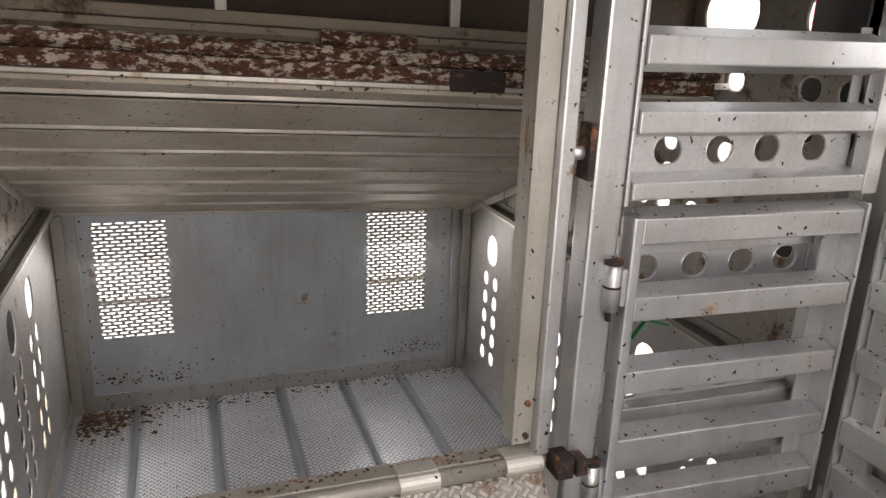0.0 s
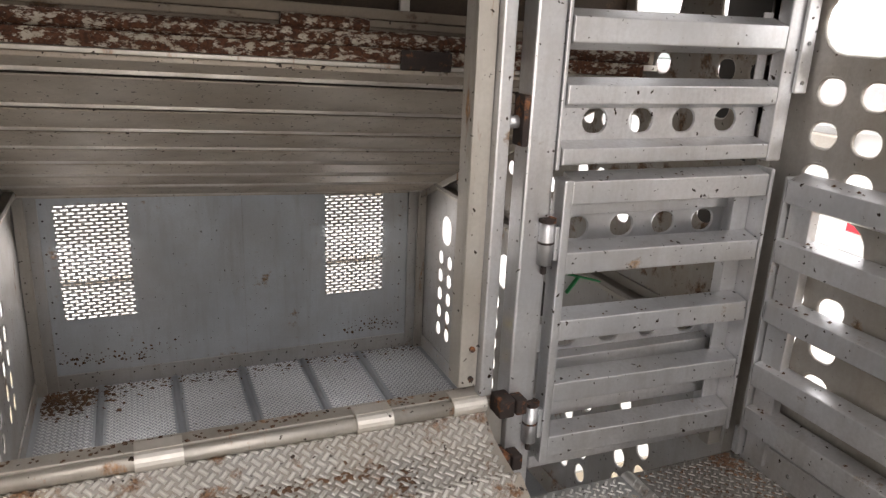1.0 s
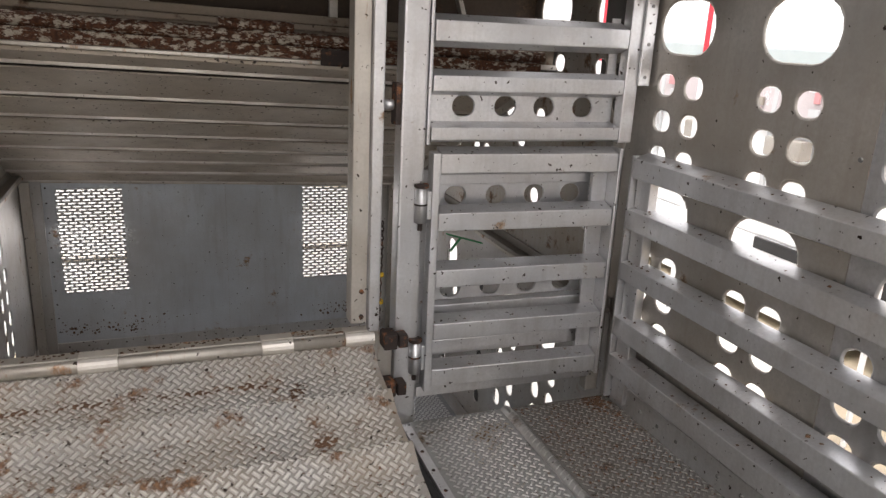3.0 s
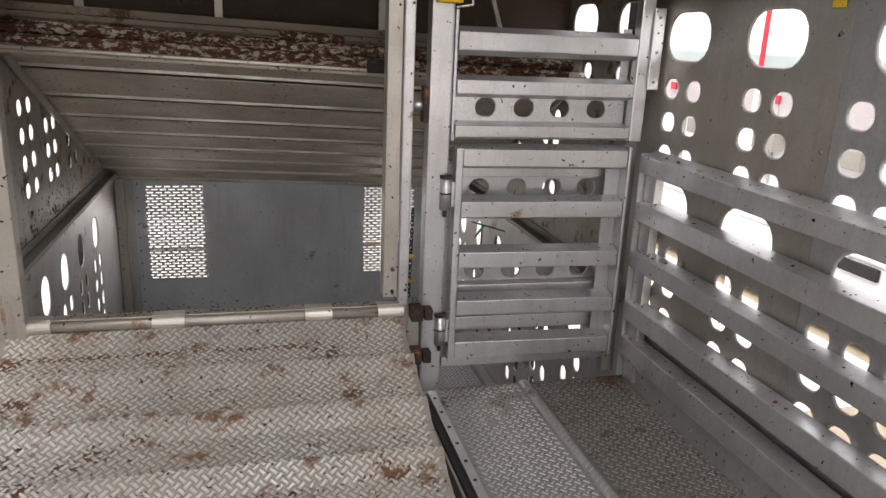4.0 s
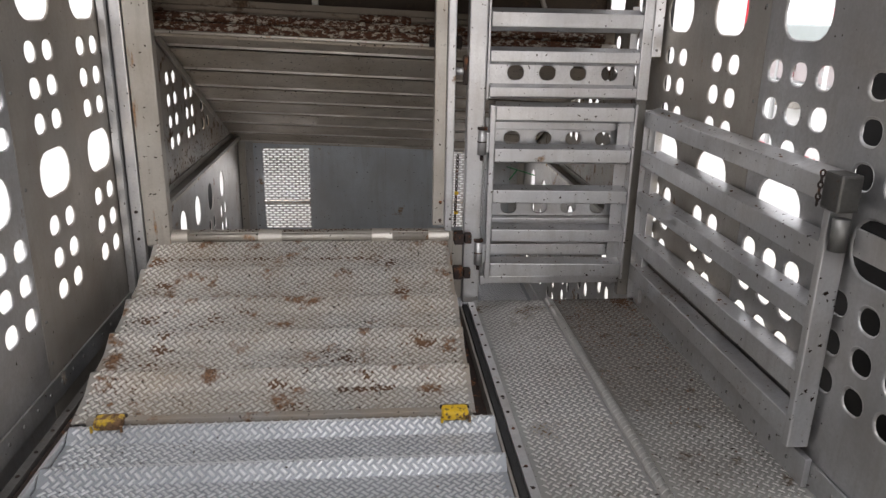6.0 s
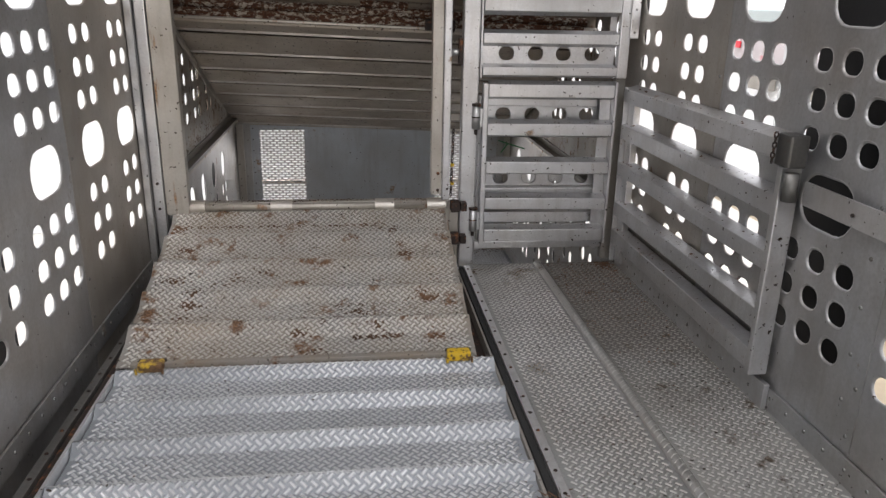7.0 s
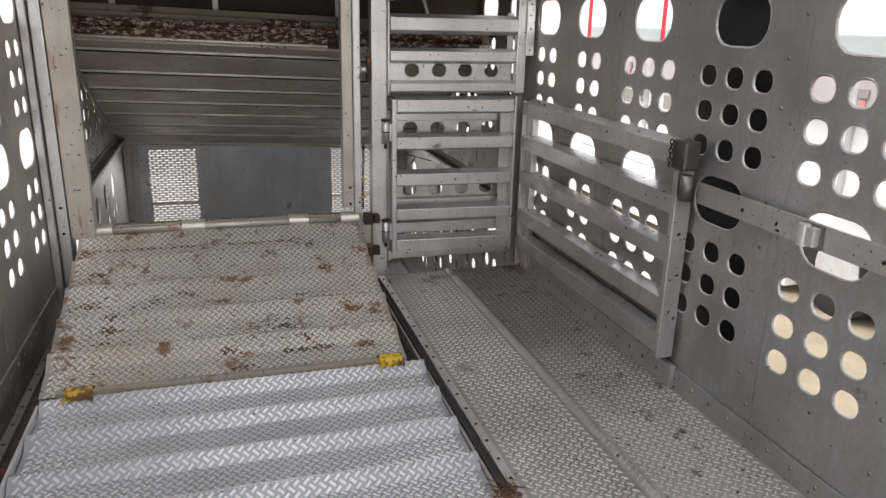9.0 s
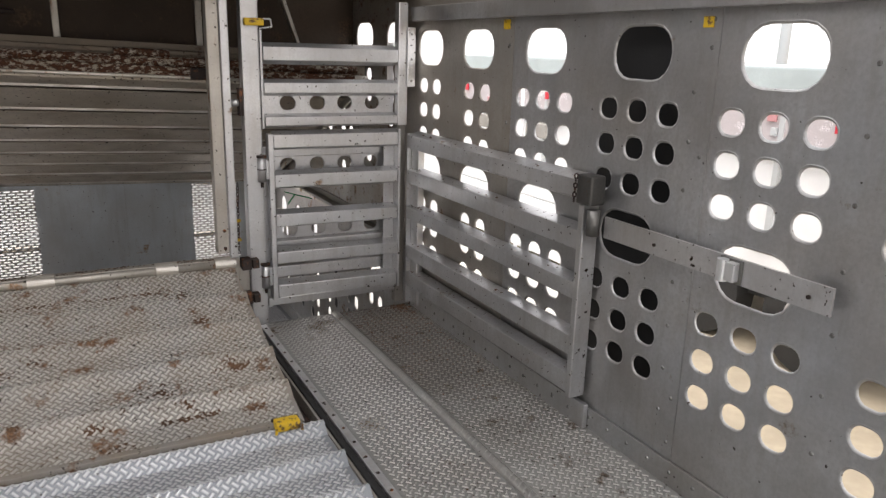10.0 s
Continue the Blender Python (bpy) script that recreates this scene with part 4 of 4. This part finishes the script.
on_ramp = lambda y: height_on(prof, y)
MUD_SPOTS = [(-1.08, -0.09), (-1.01, -0.27), (-0.76, -0.52), (-0.62, -0.47), (-1.02, -0.52), (-0.91, -0.63), (-0.58, -0.61), (-0.92, -0.71), (-0.92, -0.8), (-0.69, -0.84), (-0.48, -0.84), (-0.44, -0.92), (-0.39, -1.04), (-0.33, -0.84), (-0.03, -0.09), (0.1, -0.68), (-0.2, -0.77), (-0.12, -0.9), (0.13, -0.95), (0.04, -0.33)]
rnd = random.Random(3)
flecks = []
for mx, my in MUD_SPOTS:
    wide = rnd.uniform(0.018, 0.04)
    for _ in range(rnd.randint(18, 60)):
        flecks.append((mx + rnd.gauss(0, wide), my + rnd.gauss(0, wide * 0.6), 0.0015 + 0.008 * rnd.random() ** 2.2))
for _ in range(45):
    flecks.append((-0.12 + rnd.uniform(-0.1, 0.1), -0.945 + rnd.gauss(0, 0.006), rnd.uniform(0.003, 0.009)))
for _ in range(150):  # caught along the first fold
    flecks.append((-1.1 + 1.0 * rnd.random() ** 1.3, -0.06 + rnd.gauss(0, 0.007), rnd.uniform(0.003, 0.008)))
for _ in range(420):
    flecks.append((-1.1 + 1.36 * rnd.random() ** 1.4, -1.06 * rnd.random(), rnd.uniform(0.0015, 0.0045)))
mv, mf = [], []
for fx, fy, fs in flecks:
    if not (-1.11 < fx < 0.26 and -1.07 < fy < -0.005):
        continue
    b0 = len(mv)
    turn = rnd.uniform(0, 6.28)
    for k in range(9):
        rad = fs * rnd.uniform(0.55, 1.35)
        px_, py_ = fx + 1.25 * rad * math.cos(turn + k * 0.698), fy + rad * math.sin(turn + k * 0.698)
        mv.append((px_, py_, on_ramp(py_) + 0.0012))
    mv.append((fx, fy, on_ramp(fy) + 0.0036 + 0.2 * fs))
    mf += [(b0 + k, b0 + (k + 1) % 9, b0 + 9) for k in range(9)]
tagged(raw("dried_mud", mv, mf, M_MUD), "ragged flecks of dried brown mud on the ramp", "mud", kind="stuff")


def crumbs(name, spots, label, mat):
    """Loose lumps: (x, y, z, size) each, as squashed irregular octahedra."""
    rnd = random.Random(len(spots))
    verts, faces = [], []
    for x, y, z, s in spots:
        b = len(verts)
        a = rnd.uniform(0, 3.14)
        for k in range(4):
            r = s * rnd.uniform(0.6, 1.3)
            verts.append((x + r * math.cos(a + k * 1.57), y + r * math.sin(a + k * 1.57), z + s * rnd.uniform(0.05, 0.25)))
        verts.append((x + s * rnd.uniform(-0.3, 0.3), y + s * rnd.uniform(-0.3, 0.3), z + s * rnd.uniform(0.4, 0.8)))
        verts.append((x, y, z - 0.001))
        for k in range(4):
            faces.append((b + k, b + (k + 1) % 4, b + 4))
            faces.append((b + (k + 1) % 4, b + k, b + 5))
    ob = raw(name, verts, faces, mat)
    return tagged(ob, label, "dirt", kind="stuff")


rnd = random.Random(7)
spots = []
for _ in range(420):  # along the back wall, thickest in the far corner
    x = -1.2 + 2.4 * rnd.random() ** 1.7
    spots.append((x, 2.99 - abs(rnd.gauss(0, 0.07 if x > -0.8 else 0.14)), -0.928, rnd.uniform(0.004, 0.013)))
for _ in range(260):
    spots.append((-1.19 + abs(rnd.gauss(0, 0.2)), 2.96 - abs(rnd.gauss(0, 0.13)), -0.928, rnd.uniform(0.006, 0.02)))
for _ in range(160):
    spots.append((rnd.uniform(-1.2, 1.2), rnd.uniform(1.7, 2.95), -0.928, rnd.uniform(0.003, 0.007)))
crumbs("dirt_crumbs", spots, "dark dirt crumbs lying on the pit floor", M_MUD)
spots = []
for _ in range(700):
    y = -1.07 * rnd.random()
    x = -1.1 + 1.35 * rnd.random() ** 1.3
    spots.append((x, y, on_ramp(y), rnd.uniform(0.002, 0.0065)))
for _ in range(90):
    y = -1.14 - 0.87 * rnd.random()
    spots.append((rnd.uniform(-1.09, 0.31), y, height_on(prof2, y), rnd.uniform(0.002, 0.005)))
crumbs("dirt_crumbs", spots, "brown dirt crumbs scattered over the ramp", M_MUD)
spots = []
for _ in range(420):
    x = rnd.uniform(0.42, 1.22)
    y = -2.9 * rnd.random() ** 1.4 - 0.02
    spots.append((x, y, 0.0, rnd.uniform(0.002, 0.006)))
for _ in range(620):
    spots.append((rnd.uniform(0.82, 1.2), -abs(rnd.gauss(0, 0.42)) + 0.01, 0.0, rnd.uniform(0.002, 0.007)))
for _ in range(120):
    spots.append((1.15 + rnd.gauss(0, 0.03), -abs(rnd.gauss(0, 0.05)) + 0.02, 0.0, rnd.uniform(0.004, 0.011)))
crumbs("dirt_crumbs", spots, "dark crumbs scattered over the deck floor", M_MUD)
spots = []
for z in (0.965, 0.78, 0.582, 0.371, 0.217):
    for _ in range(16):
        spots.append((rnd.uniform(1.185, 1.22), -0.05 - 1.4 * rnd.random() ** 1.6, z, rnd.uniform(0.003, 0.009)))
for z in (0.974, 0.775, 0.575, 0.378, 0.203):
    for _ in range(12):
        spots.append((rnd.uniform(0.48, 1.11), rnd.uniform(0.02, 0.06), z, rnd.uniform(0.002, 0.006)))
for _ in range(120):
    spots.append((rnd.uniform(-1.1, 0.28), rnd.uniform(0.08, 0.125), 0.352, rnd.uniform(0.003, 0.008)))
crumbs("dirt_crumbs", spots, "dry crumbs lying on the gate rails", M_MUD)


def splashes(name, spots, ax, sgn, label):
    """Flat dried splashes on an upright sheet."""
    r2 = random.Random(len(spots))
    verts, faces = [], []
    u, v = [(1, 2), (0, 2), (0, 1)][ax]
    for x, y, z, s in spots:
        b = len(verts)
        for k in range(7):
            q = [x, y, z]
            r = s * r2.uniform(0.5, 1.3)
            q[u] += r * math.cos(k * 0.898)
            q[v] += r * math.sin(k * 0.898)
            q[ax] += sgn * 0.0012
            verts.append(q)
        q = [x, y, z]
        q[ax] += sgn * (0.0015 + 0.25 * s)
        verts.append(q)
        faces += [(b + k, b + (k + 1) % 7, b + 7) for k in range(7)]
    return tagged(raw(name, verts, faces, M_MUD), label, "dirt", kind="stuff")


spots = []
for _ in range(230):
    spots.append((rnd.choice((-1.0, -0.8, -0.55, 0.82, 0.95)) + rnd.gauss(0, 0.11), 3.019, -0.78 + abs(rnd.gauss(0, 0.05)), 0.0015 + 0.009 * rnd.random() ** 2))
for cx in (-0.62, -0.35, 0.62, 0.88):
    spots += [(cx + 0.045 * k, 3.019, -0.705 + 0.004 * k, 0.004) for k in range(4)]
for _ in range(30):
    spots.append((rnd.uniform(-1.1, 1.1), 3.019, rnd.uniform(-0.8, 0.25), rnd.uniform(0.0015, 0.003)))
splashes("dried_splashes", [s for s in spots if -1.1 < s[0] < 1.1], 1, -1, "dried mud splashes on the bulkhead")

spots = []
for _ in range(330):
    y = 0.25 + 2.2 * rnd.random()
    spots.append((-1.249, y, 0.42 + abs(rnd.gauss(0, 0.075)) * (1.5 - 0.3 * y), 0.0015 + 0.009 * rnd.random() ** 2))
splashes("dried_splashes", spots, 0, 1, "brown splashes along the foot of the stained wall")

# straw and dirt caught in the corner of the floor strips
straw = []
for k in range(120):
    a = rnd.uniform(0, 3.14)
    c = Vector((0.345 + rnd.gauss(0, 0.025), -2.035 + rnd.gauss(0, 0.03), 0.008 + rnd.random() * 0.012))
    straw.append((c, Vector((math.cos(a), math.sin(a), rnd.uniform(-0.3, 0.3))) * rnd.uniform(0.006, 0.02)))
sv, sf = [], []
for c, d in straw:
    b = len(sv)
    sv += [tuple(c - d), tuple(c + d), tuple(c + d + Vector((0, 0, 0.003))), tuple(c - d + Vector((0.002, 0.002, 0.003)))]
    sf.append((b, b + 1, b + 2, b + 3))
tagged(raw("straw_tuft", sv, sf, M_MUD), "brown straw and dirt caught in the floor corner", "straw", kind="stuff")

# yellow inspection marks on the sheets
for mx, my, mz, w, h in ((1.2475, -1.93, 1.492, 0.02, 0.016), (1.2475, -0.84, 1.502, 0.025, 0.02)):
    mk = thing("yellow_mark", "small yellow paint mark on the wall sheet", "mark", "yellow marks")
    part("mark", boxm(mx - 0.001, mx + 0.001, my - w, my + w, mz - h, mz + h, bevel=0.0008), M_YELLOW, mk)

# green strap lying over the far ledge
gs = thing("green_strap", "green webbing strap hanging behind the gates", "strap")
part("webbing", beam(bmesh.new(), (0.57, 0.17, 0.655), (0.72, 0.2, 0.605), 0.02, 0.005), M_GREEN, gs)
part("webbing_end", beam(bmesh.new(), (0.62, 0.165, 0.64), (0.585, 0.17, 0.59), 0.018, 0.005), M_GREEN, gs)
